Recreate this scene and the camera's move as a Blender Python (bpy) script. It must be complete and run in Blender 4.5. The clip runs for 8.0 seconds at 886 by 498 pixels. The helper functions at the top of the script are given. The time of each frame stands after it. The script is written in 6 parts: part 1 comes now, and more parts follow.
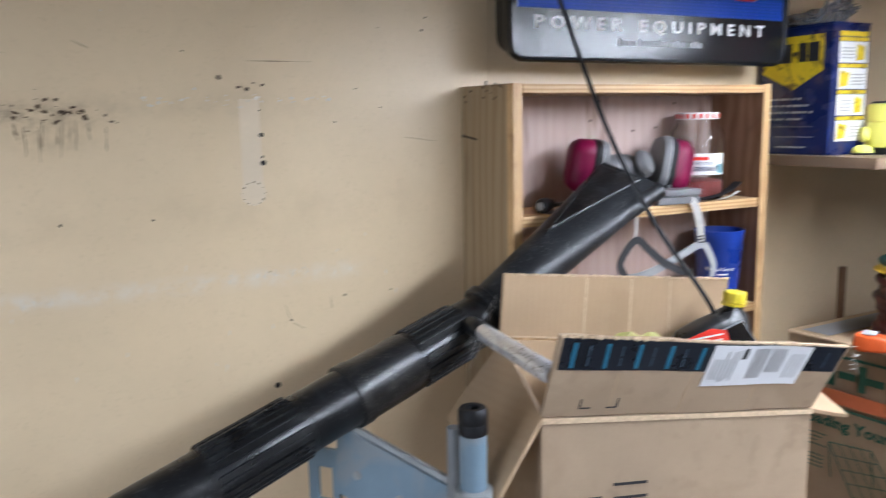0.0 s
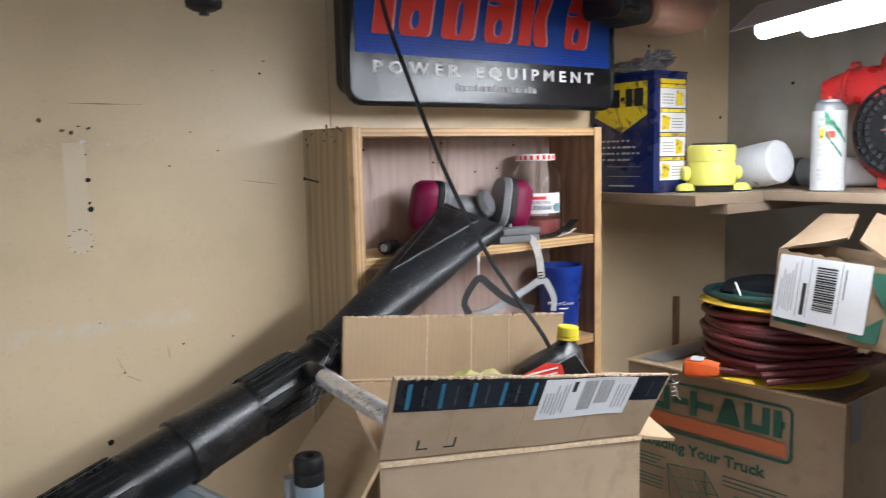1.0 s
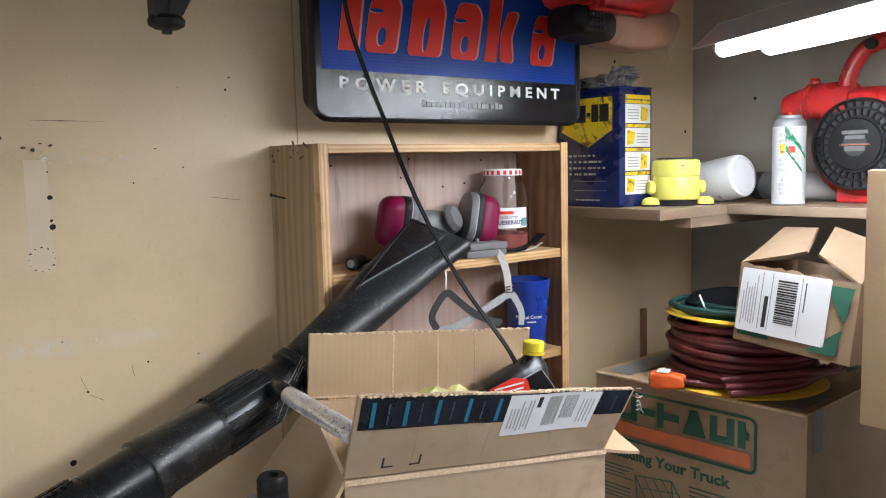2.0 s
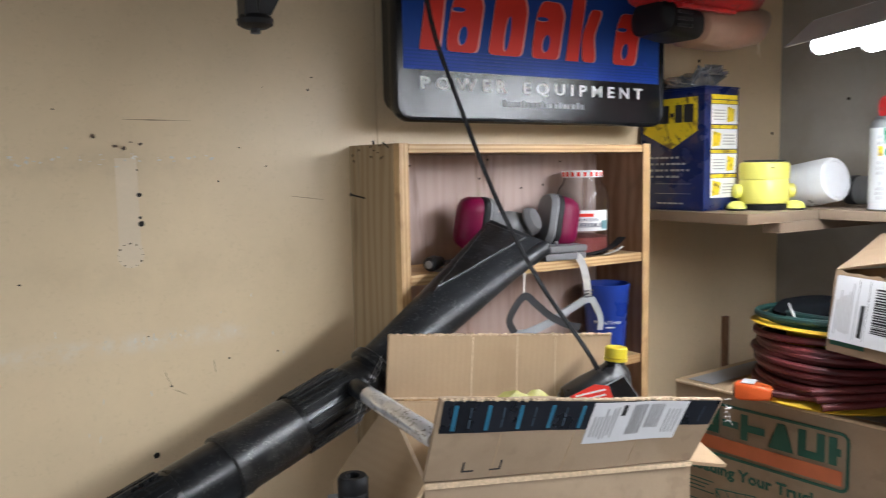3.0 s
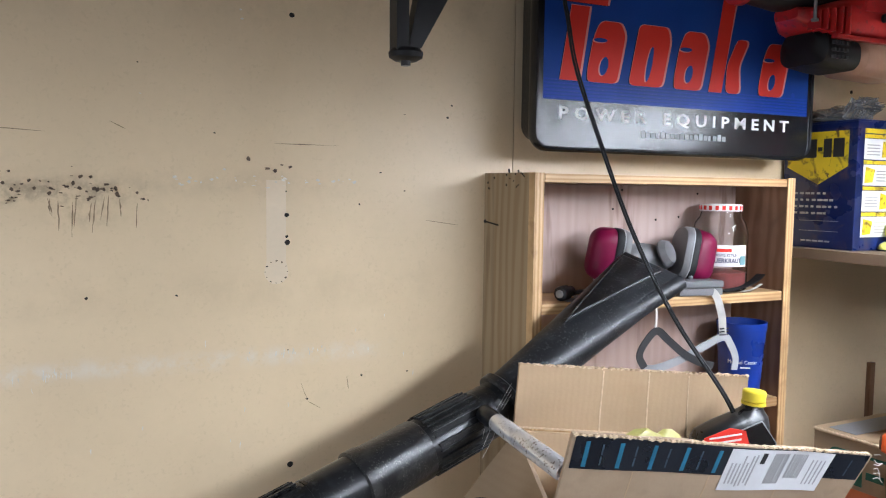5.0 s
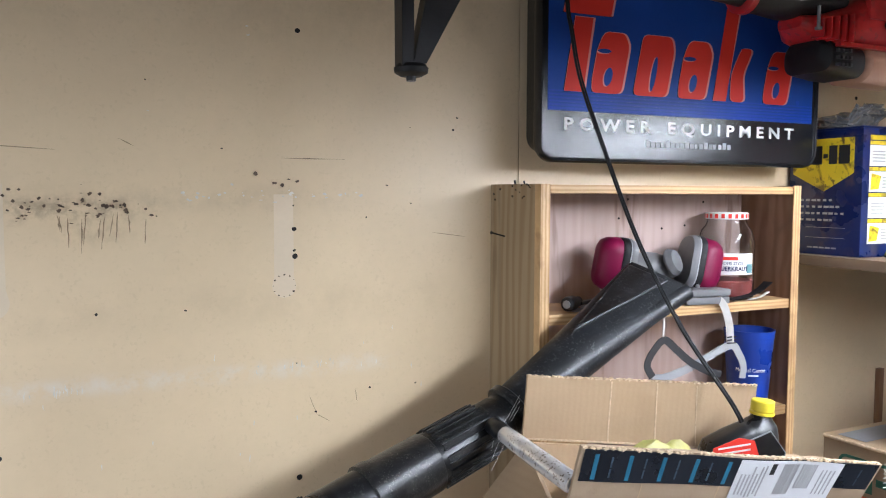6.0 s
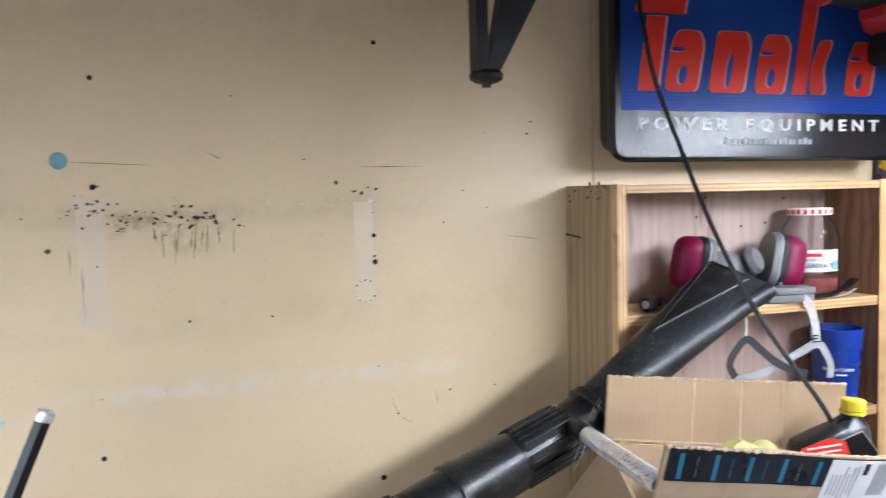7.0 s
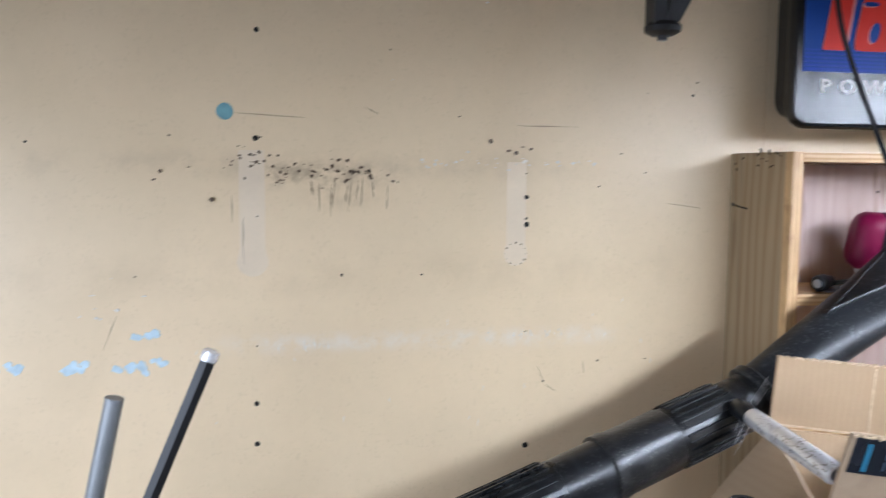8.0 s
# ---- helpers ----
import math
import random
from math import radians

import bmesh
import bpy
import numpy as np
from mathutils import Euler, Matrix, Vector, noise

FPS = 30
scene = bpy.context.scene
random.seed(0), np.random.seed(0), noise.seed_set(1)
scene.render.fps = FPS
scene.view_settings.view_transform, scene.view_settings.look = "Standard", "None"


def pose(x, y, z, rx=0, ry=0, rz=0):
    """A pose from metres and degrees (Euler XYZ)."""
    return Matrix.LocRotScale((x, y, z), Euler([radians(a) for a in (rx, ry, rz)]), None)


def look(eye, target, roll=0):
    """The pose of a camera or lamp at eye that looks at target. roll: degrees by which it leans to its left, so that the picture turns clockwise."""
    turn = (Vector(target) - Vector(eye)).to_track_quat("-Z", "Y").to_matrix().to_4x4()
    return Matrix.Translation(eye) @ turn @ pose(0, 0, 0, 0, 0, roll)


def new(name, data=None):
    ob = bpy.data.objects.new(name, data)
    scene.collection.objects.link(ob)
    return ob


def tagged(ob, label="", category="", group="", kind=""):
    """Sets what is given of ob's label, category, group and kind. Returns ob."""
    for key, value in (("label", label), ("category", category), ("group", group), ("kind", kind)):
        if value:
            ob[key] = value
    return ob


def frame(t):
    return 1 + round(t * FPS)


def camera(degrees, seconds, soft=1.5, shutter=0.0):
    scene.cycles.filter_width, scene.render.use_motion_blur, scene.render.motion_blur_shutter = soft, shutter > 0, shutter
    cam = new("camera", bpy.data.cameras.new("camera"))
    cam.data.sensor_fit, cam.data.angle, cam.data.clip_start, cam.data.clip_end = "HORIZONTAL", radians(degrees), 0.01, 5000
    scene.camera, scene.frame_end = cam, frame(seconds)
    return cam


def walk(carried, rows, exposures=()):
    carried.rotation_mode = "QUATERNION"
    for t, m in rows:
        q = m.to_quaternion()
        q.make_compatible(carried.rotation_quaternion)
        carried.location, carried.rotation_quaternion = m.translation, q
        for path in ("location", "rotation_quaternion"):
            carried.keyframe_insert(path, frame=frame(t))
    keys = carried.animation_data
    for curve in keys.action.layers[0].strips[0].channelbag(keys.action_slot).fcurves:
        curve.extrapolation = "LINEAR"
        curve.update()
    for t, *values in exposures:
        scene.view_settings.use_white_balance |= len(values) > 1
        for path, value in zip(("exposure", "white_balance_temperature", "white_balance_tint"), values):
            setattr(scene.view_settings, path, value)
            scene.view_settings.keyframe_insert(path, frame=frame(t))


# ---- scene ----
cam = camera(58.3, 8.0, soft=1.1, shutter=0.5)
PATH = [
    (0, (-0.309, -1.193, 1.513), (0.589, 0.566, 1.197), -1.1),
    (0.5, (-0.285, -1.207, 1.517), (0.806, 0.448, 1.255), -0.8),
    (1, (-0.273, -1.22, 1.522), (0.906, 0.378, 1.289), -1.3),
    (1.2, (-0.264, -1.226, 1.524), (0.945, 0.352, 1.297), -1.4),
    (2.3, (-0.269, -1.231, 1.532), (0.964, 0.331, 1.327), -1.4),
    (2.5, (-0.274, -1.224, 1.53), (0.932, 0.358, 1.326), -1.2),
    (3, (-0.273, -1.206, 1.528), (0.825, 0.453, 1.329), -1.0),
    (3.5, (-0.286, -1.193, 1.529), (0.671, 0.552, 1.329), -0.2),
    (4, (-0.29, -1.195, 1.531), (0.606, 0.583, 1.338), 1.3),
    (4.5, (-0.29, -1.197, 1.537), (0.573, 0.599, 1.369), 1.3),
    (5, (-0.299, -1.203, 1.541), (0.545, 0.604, 1.392), 0.8),
    (6.5, (-0.305, -1.209, 1.554), (0.497, 0.619, 1.426), -0.8),
    (7, (-0.321, -1.218, 1.552), (0.35, 0.662, 1.429), -1.4),
    (7.5, (-0.332, -1.202, 1.545), (0.198, 0.722, 1.403), -0.7),
    (8, (-0.357, -1.175, 1.532), (0.018, 0.781, 1.346), 0.5),
]
EXPOSE = [
    (0.0, -0.02, 5950, 15), (0.5, -0.2, 6250, 15), (1.2, -0.28, 6350, 14), (2.5, -0.28, 6450, 14), (3.5, -0.31, 6350, 14), (4.5, -0.02, 6100, 15),
    (6.5, 0.15, 6050, 15), (7.3, 0.22, 5950, 15), (8.0, 0.25, 5750, 15),
]
walk(cam, [(t, look(eye, target, roll)) for t, eye, target, roll in PATH], EXPOSE)

# ---- light ----
world = bpy.data.worlds.new("world")
scene.world = world
world.use_nodes = True
wn = world.node_tree
sky = wn.nodes.new("ShaderNodeTexSky")
sky.sky_type, sky.sun_disc = "NISHITA", False
sky.sun_elevation, sky.sun_rotation = radians(40), radians(200)
wn.links.new(sky.outputs[0], wn.nodes["Background"].inputs[0])
wn.nodes["Background"].inputs[1].default_value = 0.12


def area(name, eye, target, w, h, power, color):
    d = bpy.data.lights.new(name, "AREA")
    d.shape, d.size, d.size_y, d.energy, d.color = "RECTANGLE", w, h, power, color
    ob = new(name, d)
    ob.matrix_world = look(eye, target)
    return ob


# daylight of the wide door behind and of the side door at the left; the strip lamp hangs further down
area("door_daylight", (-0.2, -3.0, 1.05), (-0.2, -1.6, 0.2), 2.1, 1.4, 4.0, (0.95, 0.98, 1.0))
area("side_door_daylight", (-1.54, -0.95, 1.2), (-0.95, -0.1, 0.25), 1.2, 0.9, 20, (0.88, 0.95, 1.0))


# ---- materials ----
def mat(name, color, rough=0.6, metal=0.0, vary=0.12, scale=18.0, fine=160.0, bump=0.15, stain=None, stain_amt=0.0,
        stain_scale=5.0, stretch=(1, 1, 1), coat=0.0, trans=0.0, emit=0.0, grain=0.0, rand=0.0, spec=0.5, ior=1.45,
        gdir="X", gamt=0.55, gwob=6.0, speck=None):
    """A surface with colour variation at two scales, optional stains, grain and relief."""
    m = bpy.data.materials.new(name)
    m.use_nodes = True
    nt = m.node_tree
    N, L = nt.nodes, nt.links
    b = N["Principled BSDF"]
    co = N.new("ShaderNodeTexCoord")
    mp = N.new("ShaderNodeMapping")
    mp.inputs["Scale"].default_value = stretch
    L.new(co.outputs["Object"], mp.inputs[0])

    def nz(sc, detail=5.0, distort=0.0):
        n = N.new("ShaderNodeTexNoise")
        n.inputs["Scale"].default_value, n.inputs["Detail"].default_value = sc, detail
        n.inputs["Distortion"].default_value = distort
        L.new(mp.outputs[0], n.inputs["Vector"])
        return n

    def rgb(c):
        n = N.new("ShaderNodeRGB")
        n.outputs[0].default_value = (*c, 1)
        return n.outputs[0]

    def mix(fac, a, c, mode="MIX"):
        n = N.new("ShaderNodeMix")
        n.data_type, n.blend_type = "RGBA", mode
        if isinstance(fac, float):
            n.inputs[0].default_value = fac
        else:
            L.new(fac, n.inputs[0])
        L.new(a, n.inputs[6])
        L.new(c, n.inputs[7])
        return n.outputs[2]

    def ramp(src, lo, hi, a=0.0, z=1.0):
        n = N.new("ShaderNodeMapRange")
        n.inputs[1].default_value, n.inputs[2].default_value = lo, hi
        n.inputs[3].default_value, n.inputs[4].default_value = a, z
        L.new(src, n.inputs[0])
        return n.outputs[0]

    big, small = nz(scale), nz(fine, 3.0)
    dark = tuple(max(0, c * (1 - vary * 1.6)) for c in color)
    light = tuple(min(1, c * (1 + vary)) for c in color)
    col = mix(ramp(big.outputs[0], 0.3, 0.7), rgb(dark), rgb(light))
    col = mix(ramp(small.outputs[0], 0.35, 0.65, 0.0, 0.5 * vary + 0.02), col, rgb(tuple(c * 0.55 for c in color)))
    height = small.outputs[0]
    if grain:
        w = N.new("ShaderNodeTexWave")
        w.inputs["Scale"].default_value, w.inputs["Distortion"].default_value = grain, gwob
        w.bands_direction = gdir
        w.inputs["Detail"].default_value, w.inputs["Detail Scale"].default_value = 3.0, 1.2
        L.new(mp.outputs[0], w.inputs["Vector"])
        col = mix(ramp(w.outputs["Fac"], 0.2, 1.0, 0.0, gamt), col, rgb(tuple(c * f for c, f in zip(color, (0.62, 0.5, 0.38)))))
    if stain:
        st = nz(stain_scale, 8.0, 0.6)
        col = mix(ramp(st.outputs[0], 0.54, 0.66, 0.0, stain_amt), col, rgb(stain))
    if speck:
        sc_, amt, tone = speck
        a_, b_ = nz(sc_, 2.0), nz(sc_ * 0.16, 4.0)
        mul = N.new("ShaderNodeMath")
        mul.operation = "MULTIPLY"
        L.new(ramp(a_.outputs[0], 0.56, 0.64, 0.0, amt), mul.inputs[0])
        L.new(ramp(b_.outputs[0], 0.42, 0.6), mul.inputs[1])
        col = mix(mul.outputs[0], col, rgb(tone))
    if rand:
        oi = N.new("ShaderNodeObjectInfo")
        hs = N.new("ShaderNodeHueSaturation")
        L.new(ramp(oi.outputs["Random"], 0, 1, 1 - rand, 1 + rand), hs.inputs["Value"])
        L.new(col, hs.inputs["Color"])
        col = hs.outputs[0]
    L.new(col, b.inputs["Base Color"])
    b.inputs["Metallic"].default_value = metal
    L.new(ramp(big.outputs[0], 0.25, 0.75, max(0.02, rough - 0.08), min(1, rough + 0.08)), b.inputs["Roughness"])
    b.inputs["Coat Weight"].default_value = coat
    b.inputs["Coat Roughness"].default_value = 0.12
    b.inputs["Specular IOR Level"].default_value = spec
    b.inputs["Transmission Weight"].default_value = trans
    b.inputs["IOR"].default_value = ior
    if bump:
        bp = N.new("ShaderNodeBump")
        bp.inputs["Strength"].default_value, bp.inputs["Distance"].default_value = bump, 0.002
        L.new(height, bp.inputs["Height"])
        L.new(bp.outputs[0], b.inputs["Normal"])
    if emit:
        L.new(rgb(color), b.inputs["Emission Color"])
        b.inputs["Emission Strength"].default_value = emit
    return m


M_wall = mat("wall_paint", (0.70, 0.545, 0.35), 0.42, speck=(170, 0.13, (0.36, 0.27, 0.17)), vary=0.05, scale=3.0, fine=60, bump=0.08, stain=(0.45, 0.34, 0.2), stain_amt=0.18, stain_scale=2.2)
def smudge(m, color, x0, x1, zc, zh, amount, sc):
    """A soft smeared stain across the paint, between x0 and x1 about the height zc."""
    N, L = m.node_tree.nodes, m.node_tree.links
    b = N["Principled BSDF"]
    old = b.inputs["Base Color"].links[0].from_socket
    co, sp_ = N.new("ShaderNodeTexCoord"), N.new("ShaderNodeSeparateXYZ")
    L.new(co.outputs["Object"], sp_.inputs[0])
    def step(src, a, c):
        n = N.new("ShaderNodeMapRange")
        n.interpolation_type = "SMOOTHSTEP"
        n.inputs[1].default_value, n.inputs[2].default_value = a, c
        L.new(src, n.inputs[0])
        return n.outputs[0]
    def times(a, c):
        n = N.new("ShaderNodeMath")
        n.operation = "MULTIPLY"
        L.new(a, n.inputs[0])
        if isinstance(c, float):
            n.inputs[1].default_value = c
        else:
            L.new(c, n.inputs[1])
        return n.outputs[0]
    nz = N.new("ShaderNodeTexNoise")
    nz.inputs["Scale"].default_value, nz.inputs["Detail"].default_value, nz.inputs["Roughness"].default_value = sc, 8.0, 0.7
    L.new(co.outputs["Object"], nz.inputs["Vector"])
    f = times(step(sp_.outputs[2], zc - zh, zc), step(sp_.outputs[2], zc + zh, zc))
    f = times(f, times(step(sp_.outputs[0], x0, x0 + 0.1), step(sp_.outputs[0], x1, x1 - 0.1)))
    f = times(times(f, step(nz.outputs[0], 0.4, 0.65)), amount)
    mx = N.new("ShaderNodeMix")
    mx.data_type = "RGBA"
    L.new(f, mx.inputs[0])
    L.new(old, mx.inputs[6])
    mx.inputs[7].default_value = (*color, 1)
    L.new(mx.outputs[2], b.inputs["Base Color"])


smudge(M_wall, (0.12, 0.085, 0.055), -0.47, -0.17, 1.531, 0.03, 0.5, 42.0)
smudge(M_wall, (0.2, 0.14, 0.09), -0.36, -0.2, 1.50, 0.03, 0.4, 34.0)
smudge(M_wall, (0.33, 0.25, 0.17), -0.8, 0.14, 1.545, 0.03, 0.28, 14.0)
smudge(M_wall, (0.7, 0.66, 0.6), -0.5, 0.2, 1.282, 0.022, 0.5, 30.0)
smudge(M_wall, (0.36, 0.27, 0.17), -0.9, 0.3, 1.385, 0.05, 0.2, 8.0)
smudge(M_wall, (0.36, 0.27, 0.17), -0.9, 0.4, 1.83, 0.12, 0.3, 6.0)
M_wall2 = mat("wall_board", (0.335, 0.305, 0.265), 0.6, vary=0.12, scale=4.0, fine=70, bump=0.1, stain=(0.23, 0.20, 0.165), stain_amt=0.4)
M_floor = mat("concrete", (0.2, 0.19, 0.18), 0.8, vary=0.15, scale=3, fine=90, bump=0.3)
M_ceil = mat("dark_unseen_ceiling", (0.2, 0.16, 0.12), 0.8, vary=0.1, scale=4)
M_pine = mat("pine_side", (0.36, 0.265, 0.155), 0.6, vary=0.14, scale=6, fine=120, bump=0.2, grain=16.0, gdir="Y", gamt=0.5, gwob=8.0, stretch=(1, 1.0, 0.10), stain=(0.22, 0.17, 0.11), stain_amt=0.5, stain_scale=9, speck=(60, 0.3, (0.1, 0.07, 0.05)))
M_ply = mat("plywood_edge", (0.60, 0.40, 0.20), 0.5, vary=0.12, scale=9, fine=140, bump=0.2, grain=46.0, gdir="X", gamt=0.8, gwob=1.2, stain=(0.30, 0.16, 0.07), stain_amt=0.5, stain_scale=22)
M_plyh = mat("plywood_edge_flat", (0.60, 0.40, 0.20), 0.5, vary=0.12, scale=9, fine=140, bump=0.2, grain=46.0, gdir="Z", gamt=0.8, gwob=1.2, stretch=(0.3, 1, 1), stain=(0.30, 0.16, 0.07), stain_amt=0.5, stain_scale=16)
M_plyback = mat("plywood_back", (0.47, 0.355, 0.315), 0.65, vary=0.08, scale=9, fine=110, bump=0.1, stretch=(1, 1, 0.12), grain=14.0, gamt=0.16, gwob=9.0, stain=(0.36, 0.25, 0.21), stain_amt=0.4, stain_scale=8, speck=(46, 0.7, (0.2, 0.12, 0.09)))
# base darkened to hold the shade of the cabinet's inner right side
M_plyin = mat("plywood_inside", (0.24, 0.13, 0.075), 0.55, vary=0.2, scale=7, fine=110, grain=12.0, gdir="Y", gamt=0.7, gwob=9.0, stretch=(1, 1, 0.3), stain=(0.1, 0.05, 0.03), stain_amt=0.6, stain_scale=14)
M_shelf = mat("shelf_board", (0.255, 0.19, 0.135), 0.6, vary=0.15, scale=8, fine=90, grain=9.0, stretch=(0.12, 0.12, 1), stain=(0.18, 0.13, 0.09), stain_amt=0.4)
M_card = mat("cardboard", (0.47, 0.33, 0.20), 0.78, vary=0.07, scale=7, fine=220, bump=0.12, stain=(0.36, 0.24, 0.135), stain_amt=0.4, stain_scale=9, grain=36.0, gamt=0.07, gwob=0.6)
M_card2 = mat("cardboard_grey", (0.39, 0.285, 0.19), 0.75, vary=0.08, scale=7, fine=220, bump=0.12, stain=(0.29, 0.2, 0.125), stain_amt=0.45, stain_scale=8, speck=(40, 0.25, (0.2, 0.14, 0.09)))
M_card3 = mat("cardboard_brown", (0.27, 0.185, 0.115), 0.8, vary=0.09, scale=9, fine=220, bump=0.14, stain=(0.19, 0.125, 0.075), stain_amt=0.45, stain_scale=10)
M_canwhite = mat("spray_can_white", (0.50, 0.52, 0.53), 0.35, vary=0.05, scale=20, bump=0.04)
M_cardedge = mat("cardboard_edge", (0.66, 0.5, 0.33), 0.85, vary=0.15, scale=200, fine=500, bump=0.4)
M_black = mat("black_plastic", (0.009, 0.0095, 0.0105), 0.3, vary=0.3, scale=12, fine=120, bump=0.14, stain=(0.035, 0.038, 0.042), stain_amt=0.3, stain_scale=26, speck=(240, 0.3, (0.12, 0.12, 0.115)), spec=0.45)
M_blackdusty = mat("dusty_black_plastic", (0.010, 0.0105, 0.0115), 0.34, vary=0.3, scale=20, fine=150, bump=0.25, stain=(0.05, 0.048, 0.044), stain_amt=0.4, stain_scale=40, speck=(420, 0.4, (0.17, 0.165, 0.145)), spec=0.45)
M_blackrub = mat("black_rubber", (0.010, 0.010, 0.011), 0.55, vary=0.2, scale=30, bump=0.1, spec=0.3)
M_bottle = mat("black_bottle_plastic", (0.02, 0.021, 0.022), 0.3, vary=0.3, scale=20, bump=0.1, stain=(0.2, 0.2, 0.2), stain_amt=0.35, stain_scale=24)
M_cloth = mat("black_cloth", (0.006, 0.007, 0.009), 0.9, vary=0.3, scale=40, fine=300, bump=0.4, spec=0.1)
M_steel = mat("black_steel", (0.02, 0.02, 0.022), 0.4, metal=0.3, vary=0.2, scale=20, bump=0.1)
M_chrome = mat("worn_chrome", (0.92, 0.92, 0.93), 0.2, metal=0.55, vary=0.06, scale=14, fine=90, bump=0.15, stain=(0.5, 0.46, 0.44), stain_amt=0.4, stain_scale=50, speck=(300, 0.8, (0.16, 0.09, 0.06)))
M_nozzle = mat("scuffed_nozzle_plastic", (0.014, 0.0155, 0.018), 0.42, vary=0.3, scale=14, fine=130, bump=0.2, stain=(0.05, 0.055, 0.062), stain_amt=0.45, stain_scale=22, speck=(260, 0.35, (0.15, 0.15, 0.15)))
M_blue = mat("blue_steel_paint", (0.19, 0.27, 0.335), 0.42, vary=0.1, scale=9, fine=100, stain=(0.3, 0.3, 0.28), stain_amt=0.5, stain_scale=12)
M_blueworn = mat("worn_blue_edge", (0.36, 0.38, 0.38), 0.5, vary=0.15, scale=14, fine=90, stain=(0.2, 0.19, 0.17), stain_amt=0.5, stain_scale=16)
M_signblack = mat("sign_black", (0.010, 0.011, 0.013), 0.16, vary=0.2, scale=420, fine=620, bump=0.16, spec=0.6)
M_signblue = mat("sign_blue", (0.014, 0.062, 0.32), 0.36, vary=0.12, scale=8, fine=300, bump=0.06, spec=0.22)
M_signblue2 = mat("sign_blue_bright", (0.018, 0.065, 0.42), 0.36, vary=0.1, scale=8, fine=300, bump=0.06, spec=0.22)
M_signred = mat("sign_red", (0.72, 0.045, 0.03), 0.4, vary=0.06, scale=10, bump=0.05, spec=0.25)
M_signpink = mat("sign_pink", (0.75, 0.3, 0.28), 0.35, vary=0.05, scale=10, bump=0.05)
M_white = mat("white_print", (0.78, 0.78, 0.77), 0.5, vary=0.04, scale=20, bump=0.05)
M_label = mat("paper_label", (0.72, 0.73, 0.75), 0.55, vary=0.06, scale=9, fine=200, bump=0.1, stain=(0.6, 0.6, 0.6), stain_amt=0.3)
M_ink = mat("print_black", (0.02, 0.02, 0.022), 0.6, vary=0.1, bump=0.0)
M_grey = mat("print_grey", (0.4, 0.4, 0.41), 0.6, vary=0.1, bump=0.0)
M_cyan = mat("print_cyan", (0.025, 0.16, 0.26), 0.4, vary=0.1, bump=0.0)
M_tapegrey = mat("print_dull_blue", (0.05, 0.08, 0.11), 0.4, vary=0.1, bump=0.0)
M_tape = mat("black_packing_tape", (0.012, 0.015, 0.022), 0.3, vary=0.15, scale=20, bump=0.1)
M_ductape = mat("grey_duct_tape", (0.19, 0.19, 0.2), 0.4, vary=0.12, scale=20, bump=0.25)
M_green = mat("print_green", (0.025, 0.11, 0.075), 0.6, vary=0.08, bump=0.05)
M_orange = mat("print_orange", (0.62, 0.17, 0.07), 0.6, vary=0.08, bump=0.05)
M_bluecan = mat("blue_can_paint", (0.006, 0.016, 0.085), 0.3, vary=0.15, scale=14, fine=120, bump=0.08, stain=(0.12, 0.07, 0.05), stain_amt=0.3, stain_scale=22)
M_yellow = mat("yellow_print", (0.78, 0.58, 0.02), 0.4, vary=0.08, scale=20, stain=(0.10, 0.05, 0.02), stain_amt=0.85, stain_scale=40, speck=(110, 0.9, (0.06, 0.03, 0.02)), bump=0.05)
M_yellowpl = mat("pale_yellow_plastic", (0.82, 0.78, 0.17), 0.35, vary=0.04, scale=10, bump=0.03)
M_yellowcap = mat("yellow_cap_plastic", (0.75, 0.6, 0.04), 0.4, vary=0.08, scale=20, bump=0.05)
M_red = mat("red_plastic", (0.46, 0.022, 0.022), 0.32, vary=0.14, scale=14, fine=120, bump=0.08, stain=(0.2, 0.03, 0.028), stain_amt=0.5, stain_scale=16, speck=(90, 0.6, (0.1, 0.04, 0.035)))
M_tank = mat("tan_fuel_tank", (0.34, 0.2, 0.14), 0.35, vary=0.12, scale=14, bump=0.05, stain=(0.5, 0.42, 0.36), stain_amt=0.4)
M_cordred = mat("dark_red_cord", (0.13, 0.022, 0.024), 0.5, vary=0.2, scale=20, bump=0.08)
M_cordgreen = mat("green_cord", (0.012, 0.05, 0.045), 0.5, vary=0.2, scale=20, bump=0.08)
M_orangepl = mat("orange_plastic", (0.85, 0.14, 0.03), 0.4, vary=0.08, scale=20, bump=0.05)
M_reel = mat("yellow_reel", (0.72, 0.46, 0.04), 0.45, vary=0.1, scale=14, bump=0.06)
M_magenta = mat("magenta_plastic", (0.16, 0.002, 0.036), 0.48, vary=0.08, scale=14, bump=0.04, spec=0.3)
M_greypl = mat("grey_plastic", (0.15, 0.15, 0.155), 0.45, vary=0.1, scale=14, bump=0.05)
M_greylt = mat("light_grey_rubber", (0.33, 0.34, 0.35), 0.5, vary=0.1, scale=14, bump=0.05)
M_greydk = mat("dark_grey_plastic", (0.045, 0.045, 0.048), 0.45, vary=0.1, scale=14, bump=0.05, spec=0.35)
M_strap = mat("white_elastic_strap", (0.62, 0.6, 0.57), 0.8, vary=0.1, scale=60, fine=400, bump=0.2)
M_bluecup = mat("blue_cup_plastic", (0.012, 0.045, 0.3), 0.3, vary=0.08, scale=14, bump=0.03)
M_glass = mat("clear_glass", (0.95, 0.96, 0.96), 0.03, vary=0.0, trans=1.0, bump=0.0, ior=1.33)
